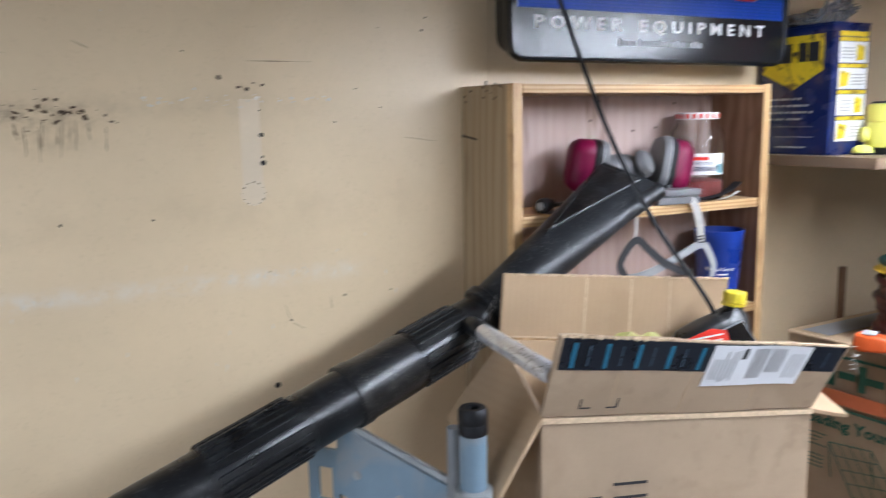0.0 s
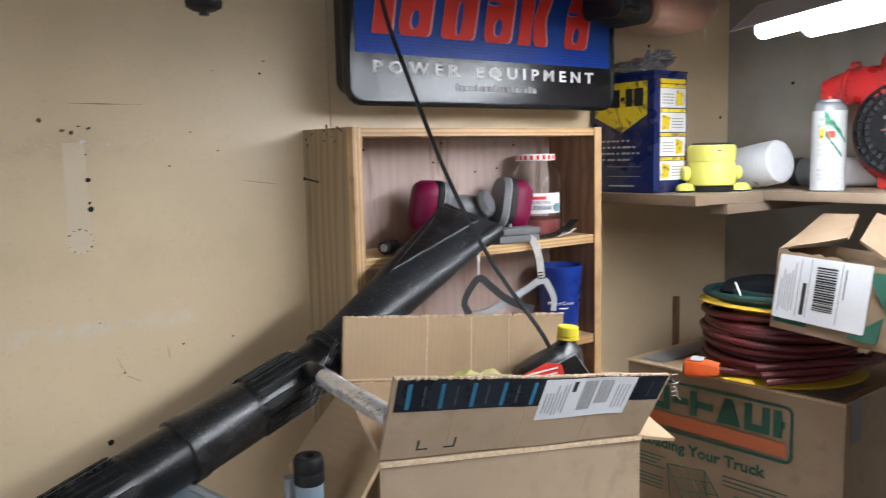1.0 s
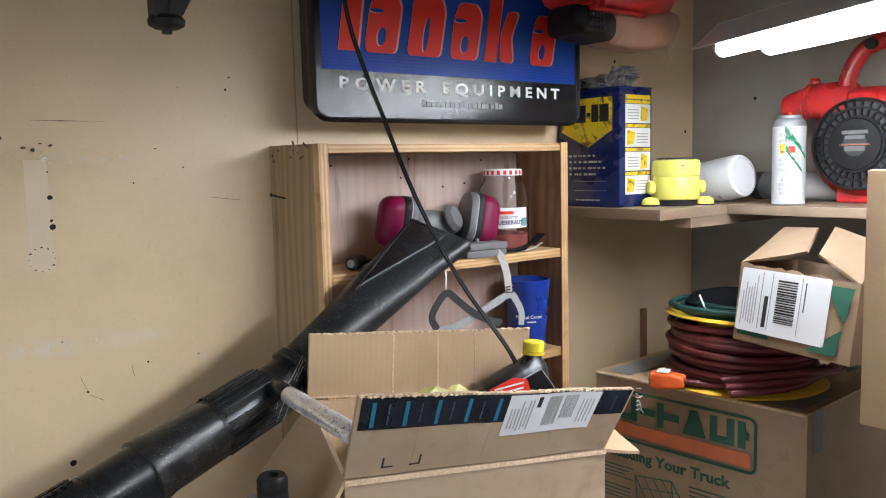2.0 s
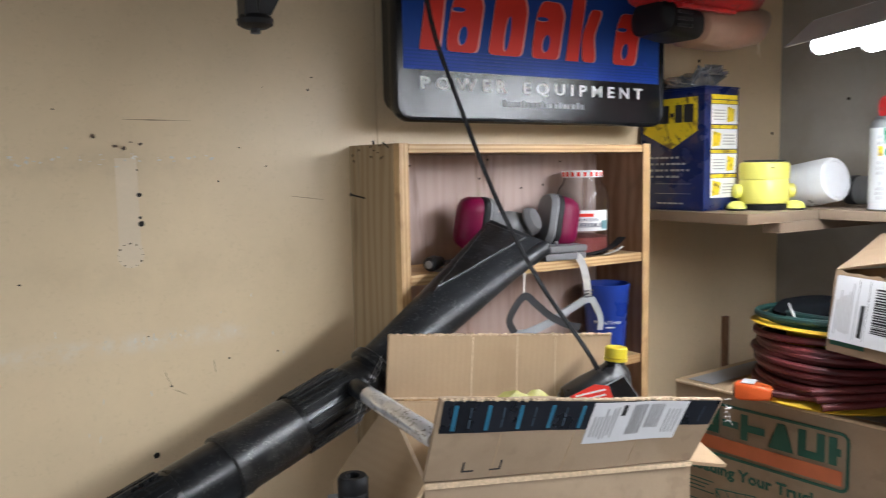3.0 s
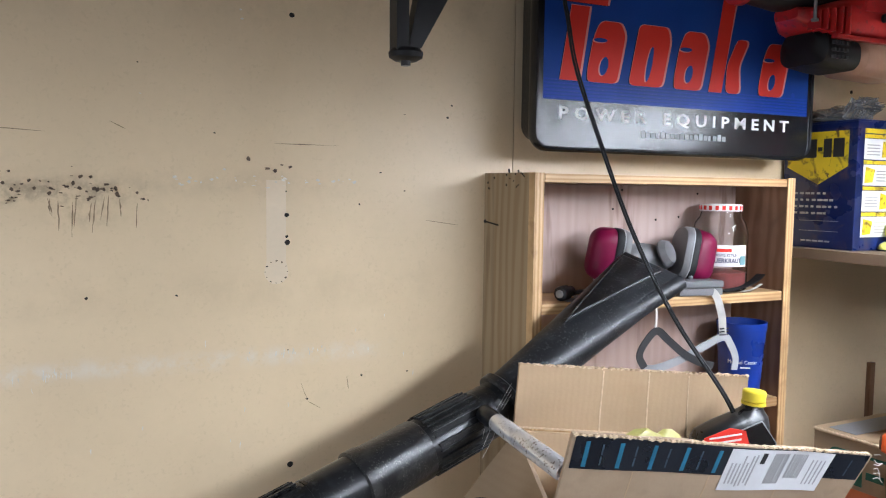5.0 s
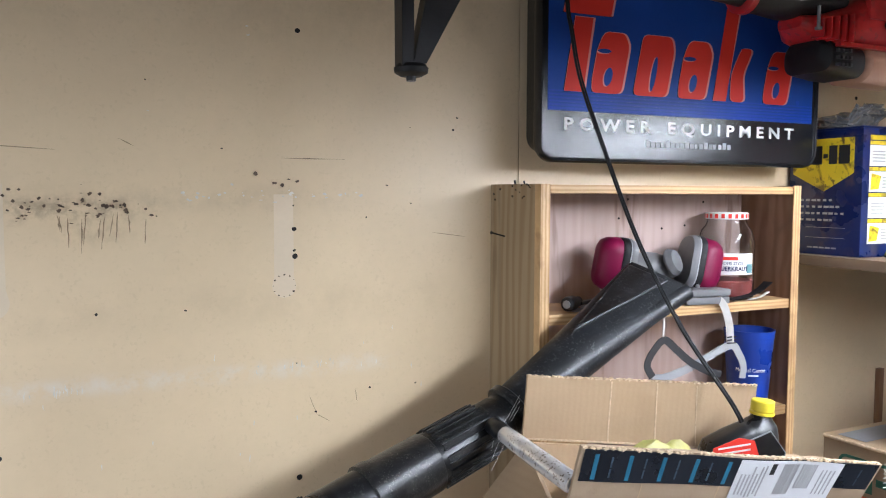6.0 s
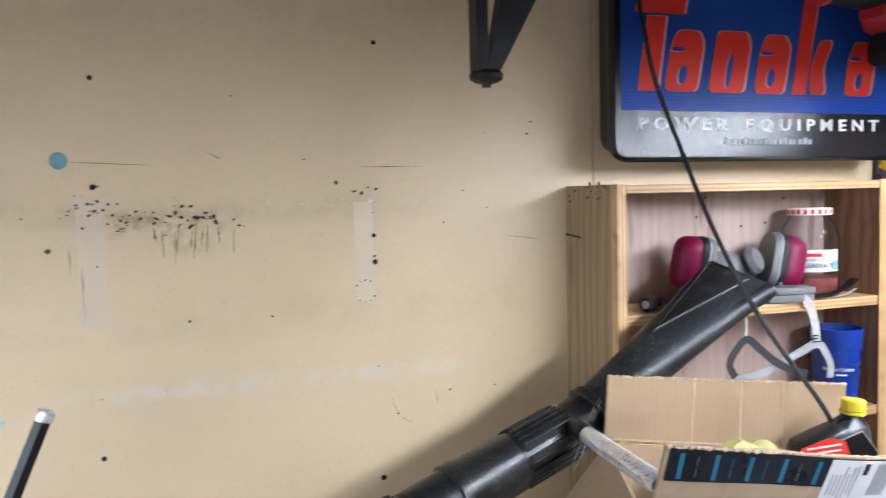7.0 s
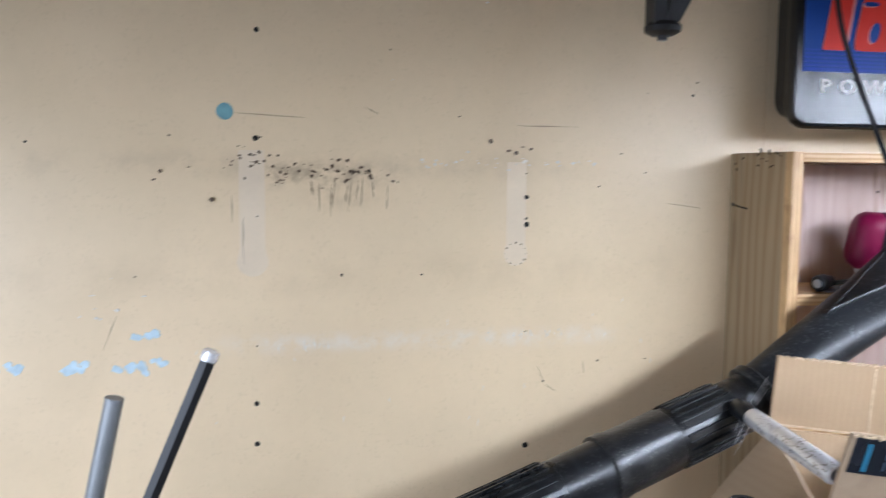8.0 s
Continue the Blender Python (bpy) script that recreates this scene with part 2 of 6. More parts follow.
M_pinkfill = mat("pink_contents", (0.42, 0.1, 0.09), 0.5, vary=0.2, scale=30)
M_whitepl = mat("white_plastic_bottle", (0.72, 0.74, 0.76), 0.35, vary=0.05, scale=12, bump=0.03)
M_tube = mat("lit_tube", (0.90, 0.96, 1.0), 0.4, vary=0.0, emit=78.0, bump=0.0)
M_fixture = mat("white_lamp_steel", (0.75, 0.75, 0.74), 0.4, vary=0.05, bump=0.03)
M_galv = mat("galvanised_pipe", (0.27, 0.28, 0.29), 0.5, metal=0.5, vary=0.12, scale=18, bump=0.08)
M_foil = mat("crinkled_clear_film", (0.62, 0.64, 0.67), 0.14, vary=0.2, scale=30, trans=0.85, bump=0.4, ior=1.25)
M_hole = mat("hole_black", (0.015, 0.012, 0.01), 0.9, vary=0.2, bump=0.0)
M_scuff = mat("brown_scuff", (0.13, 0.09, 0.06), 0.8, vary=0.4, scale=80, bump=0.1)
M_drip = mat("brown_drip_stain", (0.33, 0.24, 0.15), 0.8, vary=0.3, scale=80, bump=0.05)
M_scufflt = mat("pale_scuff", (0.68, 0.64, 0.58), 0.7, vary=0.15, scale=80, bump=0.1)
M_paste = mat("pale_blue_paint_spot", (0.5, 0.62, 0.68), 0.7, vary=0.15, scale=80, bump=0.1)
M_teal = mat("teal_paint_spot", (0.16, 0.33, 0.36), 0.7, vary=0.15, scale=80, bump=0.1)
M_patch = mat("old_paint_patch", (0.7, 0.57, 0.41), 0.5, vary=0.05, scale=12, bump=0.1)


# ---- building helpers ----
def link(name, bm, material, parent=None, label="", smooth=40):
    me = bpy.data.meshes.new(name)
    bmesh.ops.recalc_face_normals(bm, faces=bm.faces)
    bm.to_mesh(me)
    bm.free()
    me.materials.append(material)
    if smooth:
        me.polygons.foreach_set("use_smooth", [True] * len(me.polygons))
        me.set_sharp_from_angle(angle=radians(smooth))
    ob = new(name, me)
    if parent:
        ob.parent = parent
    if label:
        ob["label"] = label
    return ob


def part(name, bm, material, parent, label="", smooth=40):
    return link(name, bm, material, parent, label, smooth)


def thing(name, label, category, group="", at=None):
    ob = new(name)
    ob.empty_display_size = 0.05
    if at is not None:
        ob.matrix_world = at
    return tagged(ob, label, category, group)


def box(bm, lo, hi, m=None, bevel=0.0):
    r = bmesh.ops.create_cube(bm, size=1.0)
    c = [(a + b) / 2 for a, b in zip(lo, hi)]
    s = [abs(b - a) for a, b in zip(lo, hi)]
    for v in r["verts"]:
        v.co = Vector((v.co.x * s[0] + c[0], v.co.y * s[1] + c[1], v.co.z * s[2] + c[2]))
    if bevel:
        es = list({e for v in r["verts"] for e in v.link_edges})
        out = bmesh.ops.bevel(bm, geom=es, offset=bevel, segments=2, affect="EDGES", profile=0.7)
        vs = list({v for f in out["faces"] for v in f.verts} | {v for v in r["verts"] if v.is_valid})
    else:
        vs = r["verts"]
    if m is not None:
        bmesh.ops.transform(bm, matrix=m, verts=vs)
    return bm


def boxed(lo, hi, m=None, bevel=0.0):
    return box(bmesh.new(), lo, hi, m, bevel)


def frame_of(p, d, up=(0, 0, 1)):
    """A matrix at p whose z axis is d."""
    z = Vector(d).normalized()
    u = Vector(up)
    if abs(z.dot(u.normalized())) > 0.98:
        u = Vector((1, 0, 0))
    x = u.cross(z).normalized()
    y = z.cross(x)
    return Matrix(((x.x, y.x, z.x, p[0]), (x.y, y.y, z.y, p[1]), (x.z, y.z, z.z, p[2]), (0, 0, 0, 1)))


def loft(bm, rings, caps=True, closed=False):
    """Skin between rings of points."""
    vs = [[bm.verts.new(p) for p in r] for r in rings]
    n = len(vs[0])
    pairs = list(zip(vs, vs[1:])) + ([(vs[-1], vs[0])] if closed else [])
    for a, b in pairs:
        for i in range(n):
            bm.faces.new((a[i], a[(i + 1) % n], b[(i + 1) % n], b[i]))
    if caps and not closed:
        bm.faces.new(vs[0][::-1])
        bm.faces.new(vs[-1])
    return bm


def lathe(profile, m=None, seg=32, bm=None, caps=True):
    """Turns (radius, height) pairs round z."""
    bm = bm or bmesh.new()
    m = m or Matrix()
    rings = [[m @ Vector((r * math.cos(2 * math.pi * k / seg), r * math.sin(2 * math.pi * k / seg), h)) for k in range(seg)] for r, h in profile]
    return loft(bm, rings, caps)


def rod(p, q, r, r2=None, seg=20, bm=None):
    p, q = Vector(p), Vector(q)
    m = frame_of(p, q - p)
    L = (q - p).length
    return lathe([(r, 0), (r if r2 is None else r2, L)], m, seg, bm)


def spline(pts, n=8):
    """Catmull-Rom through points."""
    P = [Vector(p) for p in pts]
    P = [2 * P[0] - P[1]] + P + [2 * P[-1] - P[-2]]
    out = []
    for i in range(1, len(P) - 2):
        a, b, c, d = P[i - 1:i + 3]
        for k in range(n):
            t = k / n
            out.append(0.5 * (2 * b + (c - a) * t + (2 * a - 5 * b + 4 * c - d) * t * t + (3 * b - a - 3 * c + d) * t ** 3))
    return out + [P[-2]]


def sweep(pts, r, seg=10, bm=None, flat=None, closed=False, up=(0, 0, 1)):
    """A round cord, or with flat a band of width r and thickness flat, along a line of points."""
    bm = bm or bmesh.new()
    rings = []
    n = len(pts)
    side = None
    for i, p in enumerate(pts):
        d = (pts[(i + 1) % n] - pts[i - 1]) if (closed or 0 < i < n - 1) else (pts[1] - pts[0] if i == 0 else pts[-1] - pts[-2])
        d = d.normalized()
        if side is None:
            side = d.cross(Vector(up))
            if side.length < 0.1:
                side = d.cross(Vector((1, 0, 0)))
        side = (side - d * side.dot(d)).normalized()
        nrm = d.cross(side)
        ring = []
        for k in range(seg):
            a = 2 * math.pi * (k + 0.5) / seg
            if flat is None:
                ring.append(p + side * (r * math.cos(a)) + nrm * (r * math.sin(a)))
            else:
                ring.append(p + side * (r / 2 * (1 if math.cos(a) > 0 else -1)) + nrm * (flat / 2 * (1 if math.sin(a) > 0 else -1)))
        rings.append(ring)
    return loft(bm, rings, not closed, closed)


def band(pts, w, th, bm=None, up=(0, 0, 1)):
    return sweep(pts, w, 4, bm, th, up=up)


def outline(pts, depth, m=None, bm=None):
    """A flat shape (points in x, y) given the thickness depth towards +z."""
    bm = bm or bmesh.new()
    m = m or Matrix()
    a = [bm.verts.new(m @ Vector((x, y, 0))) for x, y in pts]
    b = [bm.verts.new(m @ Vector((x, y, depth))) for x, y in pts]
    n = len(pts)
    bm.faces.new(a[::-1])
    bm.faces.new(b)
    for i in range(n):
        bm.faces.new((a[i], a[(i + 1) % n], b[(i + 1) % n], b[i]))
    return bm


def round_rect(w, h, r, seg=6, cx=0, cy=0):
    pts = []
    for sx, sy, a0 in ((1, 1, 0), (-1, 1, 90), (-1, -1, 180), (1, -1, 270)):
        for k in range(seg + 1):
            a = radians(a0 + 90 * k / seg)
            pts.append((cx + sx * (w / 2 - r) + r * math.cos(a), cy + sy * (h / 2 - r) + r * math.sin(a)))
    return pts


def panel(a, b, c, d, th, bm=None, wave=0.0, nu=1, nv=1, rough_top=0.0):
    """A board of thickness th on the corners a b c d (c over b, d over a), its back pushed along the normal, wavy if asked."""
    bm = bm or bmesh.new()
    a, b, c, d = (Vector(v) for v in (a, b, c, d))
    nrm = (b - a).cross(d - a).normalized()
    g = {}
    rng = random.Random(int(1e4 * (abs(a.x) + abs(b.y) + abs(c.z))))
    for i in range(nu + 1):
        jag = rng.uniform(-rough_top, rough_top) if rough_top else 0
        for j in range(nv + 1):
            u, v = i / nu, j / nv
            p = a.lerp(b, u).lerp(d.lerp(c, u), v)
            p = p + nrm * wave * noise.noise(p * 9.0)
            if j == nv and rough_top:
                p = p + (d - a).normalized() * jag
            g[i, j] = (bm.verts.new(p), bm.verts.new(p - nrm * th))
    for i in range(nu):
        for j in range(nv):
            q = [g[i, j], g[i + 1, j], g[i + 1, j + 1], g[i, j + 1]]
            bm.faces.new([x[0] for x in q])
            bm.faces.new([x[1] for x in q][::-1])
    def edge(k0, k1):
        bm.faces.new((g[k0][0], g[k0][1], g[k1][1], g[k1][0]))
    for i in range(nu):
        edge((i, 0), (i + 1, 0))
        edge((i + 1, nv), (i, nv))
    for j in range(nv):
        edge((0, j + 1), (0, j))
        edge((nu, j), (nu, j + 1))
    return bm


def plane_frame(a, b, d):
    """A matrix with origin a, x towards b, y towards d, z out of the surface; true lengths."""
    a, b, d = Vector(a), Vector(b), Vector(d)
    x = (b - a).normalized()
    z = x.cross(d - a).normalized()
    y = z.cross(x)
    return Matrix(((x.x, y.x, z.x, a.x), (x.y, y.y, z.y, a.y), (x.z, y.z, z.z, a.z), (0, 0, 0, 1)))


def lettering(name, body, m, size, material, parent, width=None, label="", bold=0.0, depth=0.0006, shear=0.0, spread=1.0):
    """Words in the built-in font as a thin mesh, at m (x along the words, z out)."""
    cu = bpy.data.curves.new(name, "FONT")
    cu.body, cu.size, cu.extrude, cu.offset, cu.shear = body, size, depth / 2, bold, shear
    cu.resolution_u = 2
    cu.space_character = spread
    tmp = bpy.data.objects.new(name, cu)
    me = bpy.data.meshes.new_from_object(tmp)
    bpy.data.objects.remove(tmp)
    bpy.data.curves.remove(cu)
    if width:
        w = max(v.co.x for v in me.vertices) - min(v.co.x for v in me.vertices)
        me.transform(Matrix.Diagonal((width / w, 1, 1, 1)))
    me.transform(m)
    me.materials.clear()
    me.materials.append(material)
    ob = new(name, me)
    ob.parent = parent
    if label:
        ob["label"] = label
    return ob


def on(m, x, y, z=0.0):
    return m @ Matrix.Translation((x, y, z))


def bars(rows, m, material, name, parent, z=0.0006):
    """Plain flat bars (x, y, w, h) on a surface as one printed part."""
    bm = bmesh.new()
    for x, y, w, h in rows:
        box(bm, (x, y, 0), (x + w, y + h, z), m)
    return tagged(part(name, bm, material, parent, smooth=0), kind="stuff")


# ---- the shed ----
RX, LX, FY, TOP = 1.543, -1.5, -2.95, 2.2
tagged(link("floor", boxed((LX - 0.1, FY - 0.1, -0.1), (RX + 0.1, 0.1, 0)), M_floor, smooth=0), "grey concrete shed floor", "floor", kind="structure")
# ceiling is out of view, kept low and dark so less light bounces onto the wall top
tagged(link("ceiling", boxed((LX - 0.1, FY - 0.1, TOP), (RX + 0.1, 0.1, TOP + 0.1)), M_ceil, smooth=0), "unseen dark brown ceiling, added low to cut bounced light", "ceiling", kind="structure")
SEAM = 0.394
wall_n = tagged(link("wall_north", boxed((LX, 0.012, 0), (RX, 0.1, TOP)), M_wall2, smooth=0), "painted plywood wall with old screw holes and scuffs", "wall", kind="structure")
part("panel", boxed((LX, 0, 0), (SEAM - 0.0008, 0.0119, TOP)), M_wall, wall_n, "cream painted plywood sheet, scuffed", smooth=0)
part("panel", boxed((SEAM + 0.0008, 0, 0), (RX, 0.0119, TOP)), M_wall, wall_n, "cream painted plywood sheet", smooth=0)
tagged(link("wall_east", boxed((RX, FY, 0), (RX + 0.1, 0.1, TOP)), M_wall2, smooth=0), "dull painted board wall", "wall", kind="structure")
bm = bmesh.new()
box(bm, (LX - 0.1, -0.38, 0), (LX, 0.1, TOP))
box(bm, (LX - 0.1, FY, 0), (LX, -1.72, TOP))
box(bm, (LX - 0.1, -1.72, 1.75), (LX, -0.38, TOP))
tagged(link("wall_west", bm, M_wall2, smooth=0), "painted board wall with an open doorway", "wall", kind="structure")
bm = bmesh.new()
box(bm, (LX, FY - 0.1, 0), (-1.28, FY, TOP))
box(bm, (0.88, FY - 0.1, 0), (RX, FY, TOP))
box(bm, (-1.28, FY - 0.1, 1.9), (0.88, FY, TOP))
tagged(link("wall_south", bm, M_wall2, smooth=0), "painted board wall with a wide open door", "wall", kind="structure")
tagged(link("ground", boxed((-60, -60, -0.14), (60, 60, -0.11)), M_floor, smooth=0), "grey ground outside the shed", "ground", kind="structure")

# bench under the boxes
BZ = 0.72
bench = thing("workbench", "plain wooden workbench along the wall under the boxes", "workbench")
part("worktop", boxed((-0.35, -0.78, BZ - 0.04), (1.54, -0.004, BZ), bevel=0.003), M_shelf, bench)
for x in (-0.3, 1.45):
    for y in (-0.72, -0.1):
        part("leg", boxed((x, y, 0), (x + 0.07, y + 0.07, BZ - 0.04)), M_shelf, bench)

# ---- cabinet on the wall ----
CX0, CX1, CY, CT, CB = 0.356, 0.916, -0.137, 1.570, 0.93
TH = 0.018
cab = thing("wall_cabinet", "open plywood wall cabinet with three shelves", "cabinet")
def board(xy, z0, z1):
    """An upright board on a plan of four corners."""
    return outline(xy, z1 - z0, Matrix.Translation((0, 0, z0)))
part("side_panel", board([(0.340, -0.001), (CX0 + 0.0005, CY + 0.019), (CX0 + TH, CY + 0.019), (0.364, -0.001)], CB, CT), M_pine, cab, "knotty pine side board")
# right board faces away from the lamp; its shade is in the colour
part("side_panel", boxed((CX1 - TH + 0.002, CY, CB), (CX1, -0.001, CT), bevel=0.001), M_plyin, cab, "reddish plywood side with shade in its dark colour")
part("face_strip", boxed((CX0, CY, CB), (CX0 + TH - 0.0005, CY + 0.0185, CT), bevel=0.0012), M_ply, cab, "bare plywood edge strip")
part("face_strip", boxed((CX1 - TH, CY - 0.003, CB), (CX1 + 0.001, CY - 0.0005, CT + 0.001), bevel=0.001), M_ply, cab, "bare plywood edge strip")
part("top_panel", boxed((CX0 + TH, CY, CT - 0.015), (CX1 - TH + 0.0015, -0.001, CT - 0.001), bevel=0.001), M_plyh, cab)
part("back_panel", boxed((CX0 + TH + 0.001, -0.012, CB), (CX1 - TH + 0.001, -0.002, CT - 0.016)), M_plyback, cab, "pale pinkish plywood back", smooth=0)
S1, S2 = 1.361, 1.160
for z in (S1, S2, CB + TH):
    part("shelf", boxed((CX0 + TH + 0.0005, CY + 0.001, z - 0.017), (CX1 - TH + 0.001, -0.0125, z), bevel=0.001), M_plyh, cab)
# bent nail stubs, splinters and dirt along the top edge of the side board
rng = random.Random(17)
bm = bmesh.new()
for k in range(13):
    y = -0.005 - 0.11 * rng.random()
    x = 0.3395 - 0.117 * y + 0.002
    z = CT - 0.03 * rng.random() ** 2
    box(bm, (-0.0004, -0.002 * rng.random() - 0.0006, -0.001), (0.0006, 0.001, 0.0022 * rng.random() + 0.0004), Matrix.Translation((x - 0.0025, y, z)) @ Matrix.Rotation(rng.uniform(-0.8, 0.8), 4, "X"))
tagged(part("dirt_clump", bm, M_hole, cab, "dark dirt clumps along the top edge", smooth=0), kind="stuff")
bm = bmesh.new()
for x, z in ((0.45, 1.535), (0.60, 1.51), (0.70, 1.49), (0.755, 1.495), (0.62, 1.545), (0.52, 1.29), (0.66, 1.31), (0.80, 1.54)):
    lathe([(0.0022, 0), (0.002, 0.0008)], frame_of((x, -0.012, z), (0, -1, 0)), 10, bm)
tagged(part("nail_head", bm, M_hole, cab, "small dark nail heads"), kind="stuff")

# ---- corner shelf ----
SZ = 1.436
sh = thing("corner_shelf", "rough L-shaped plank shelf in the corner", "shelf")
part("board", boxed((1.0, -0.30, SZ - 0.02), (1.54, -0.003, SZ), bevel=0.001), M_shelf, sh)
# near end, past y = -1.0, is an unseen extension added to block lamp light
part("board", boxed((1.227, -1.55, SZ - 0.0195), (1.54, -0.301, SZ - 0.0005), bevel=0.001), M_shelf, sh)
part("batten", boxed((1.10, -0.30, SZ - 0.041), (1.50, -0.262, SZ - 0.0205), bevel=0.001), M_shelf, sh)

# ---- sign ----
SGY = -0.102
SX0, SX1, SB, STP = 0.374, 1.0, 1.606, 1.955
sign = thing("wall_sign", "black framed light-box sign with blue and red print", "sign")
sm = Matrix(((1, 0, 0, (SX0 + SX1) / 2), (0, 0, -1, -0.025), (0, 1, 0, (SB + STP) / 2), (0, 0, 0, 1)))
SW, SH = SX1 - SX0, STP - SB
bm = bmesh.new()
loft(bm, [[sm @ Vector((x, y, z)) for x, y in round_rect(w, h, r)] for w, h, r, z in (
    (SW - 0.05, SH - 0.05, 0.02, 0), (SW - 0.036, SH - 0.04, 0.026, 0.004), (SW - 0.026, SH - 0.034, 0.026, 0.05), (SW - 0.003, SH - 0.003, 0.03, 0.055),
    (SW, SH, 0.03, 0.06), (SW, SH, 0.03, 0.072), (SW - 0.006, SH - 0.006, 0.027, 0.077), (SW - 0.014, SH - 0.014, 0.023, 0.076), (SW - 0.016, SH - 0.016, 0.022, 0.0735))])
part("case", bm, M_signblack, sign, "glossy black moulded case")
FZ = 0.0738
part("hanger", boxed((0.45, -0.025, 1.9), (0.92, -0.001, 1.93)), M_steel, sign)
part("blue_field", boxed((-SW / 2 + 0.016, -SH / 2 + 0.084, FZ), (SW / 2 - 0.016, SH / 2 - 0.012, FZ + 0.0006), sm), M_signblue, sign, "deep blue printed field", smooth=0)
for k in range(6):
    part("blue_line", boxed((-SW / 2 + 0.0165, -SH / 2 + 0.086 + 0.0058 * k, FZ), (SW / 2 - 0.0165, -SH / 2 + 0.0896 - 0.0003 * k + 0.0058 * k, FZ + 0.0009), sm), M_signblue2, sign, smooth=0)
MX = (SX0 + SX1) / 2
for word, x, w in (("POWER", 0.420, 0.178), ("EQUIPMENT", 0.634, 0.302)):
    lettering("lettering", word, on(sm, x - MX, -SH / 2 + 0.0535, FZ + 0.0003), 0.0285, M_white, sign, w, "white capital lettering", bold=0.0007, spread=1.6)
for k, w in enumerate((0.014, 0.013, 0.013, 0.006, 0.010, 0.009, 0.009, 0.009, 0.010, 0.009, 0.006, 0.009, 0.008, 0.009, 0.005, 0.008, 0.010, 0.012)):
    part("web_line", boxed((0.589 - MX + 0.0108 * k, -SH / 2 + 0.029, 0), (0.589 - MX + 0.0108 * k + min(w, 0.0085), -SH / 2 + (0.038 if k % 4 else 0.041), 0.0006), on(sm, 0, 0, FZ)), M_greylt, sign, smooth=0)
part("registration_dot", lathe([(0.0045, 0), (0.0045, 0.0004)], on(sm, 0.945 - MX, -SH / 2 + 0.122, FZ + 0.0006), 16), M_signblue2, sign)

# slanted red shapes of the maker's mark, each with a pale inner edge
SLANT = 0.2
MARKZ = 1.722 - (SB + STP) / 2
def smooth_loop(p, n=5):
    """A closed rounded line through corner points."""
    P = [Vector((a, b)) for a, b in p]
    out = []
    for i in range(len(P)):
        a, b, c = P[i - 1], P[i], P[(i + 1) % len(P)]
        r = min(0.012, 0.4 * min((a - b).length, (c - b).length))
        u, v = b + (a - b).normalized() * r, b + (c - b).normalized() * r
        for k in range(n + 1):
            t = k / n
            out.append(tuple(u * (1 - t) ** 2 + b * 2 * t * (1 - t) + v * t * t))
    return out
def mark(x, p, rounded=True):
    p = smooth_loop(p) if rounded else p
    q = [(x - MX + a + SLANT * b, MARKZ + b) for a, b in p]
    part("pale_edge", outline(q, 0.0005, on(sm, 0, 0, FZ + 0.0004)), M_signpink, sign, "pale pink edge", smooth=0)
    part("dark_edge", outline([(a - 0.0015, b - 0.0015) for a, b in q], 0.0004, on(sm, 0, 0, FZ + 0.0003)), M_signblack, sign, smooth=0)
    cx = sum(a for a, b in q) / len(q)
    part("red_shape", outline([(a - 0.0045 if a > cx else a + 0.0005, b - 0.001 if b > MARKZ + 0.03 else b) for a, b in q], 0.0005, on(sm, 0, 0, FZ + 0.0008)), M_signred, sign, "slanted red shape", smooth=0)
def oval(x, y, rx, ry):
    pts = [(x - MX + SLANT * y + rx * math.cos(k * 0.3142) + SLANT * ry * math.sin(k * 0.3142), MARKZ + y + ry * math.sin(k * 0.3142)) for k in range(20)]
    part("pale_edge", outline([(a - 0.0025, b - 0.0015) for a, b in pts], 0.0004, on(sm, 0, 0, FZ + 0.0011)), M_signpink, sign, smooth=0)
    part("counter", outline(pts, 0.0004, on(sm, 0, 0, FZ + 0.0013)), M_signblue, sign, smooth=0)
mark(0.420, [(0, 0), (0.042, 0), (0.036, 0.122), (-0.004, 0.122)], False)
mark(0.392, [(0, 0.127), (0.098, 0.127), (0.098, 0.158), (0, 0.158)], False)
for x, y, w, h in ((0.470, -0.001, 0.068, 0.102), (0.652, -0.002, 0.068, 0.102), (0.852, 0.0, 0.066, 0.098)):
    mark(x, [(0.004, 0), (w, 0), (w, h * 0.8), (w * 0.8, h), (w * 0.12, h), (0.0, h * 0.72), (0, h * 0.2)])
    oval(x + w * 0.46, h * 0.27, w * 0.12, h * 0.15)
    oval(x + w * 0.22, h * 0.68, w * 0.2, h * 0.035)
mark(0.558, [(0, 0), (0.076, 0), (0.076, 0.08), (0.066, 0.104), (0.0, 0.104)])
oval(0.594, 0.038, 0.0055, 0.030)
mark(0.735, [(0, 0), (0.030, 0), (0.030, 0.165), (0, 0.165)], False)
mark(0.769, [(0.006, 0.0), (0.044, 0.0), (0.030, 0.05), (0.044, 0.098), (0.012, 0.098), (-0.002, 0.05)])

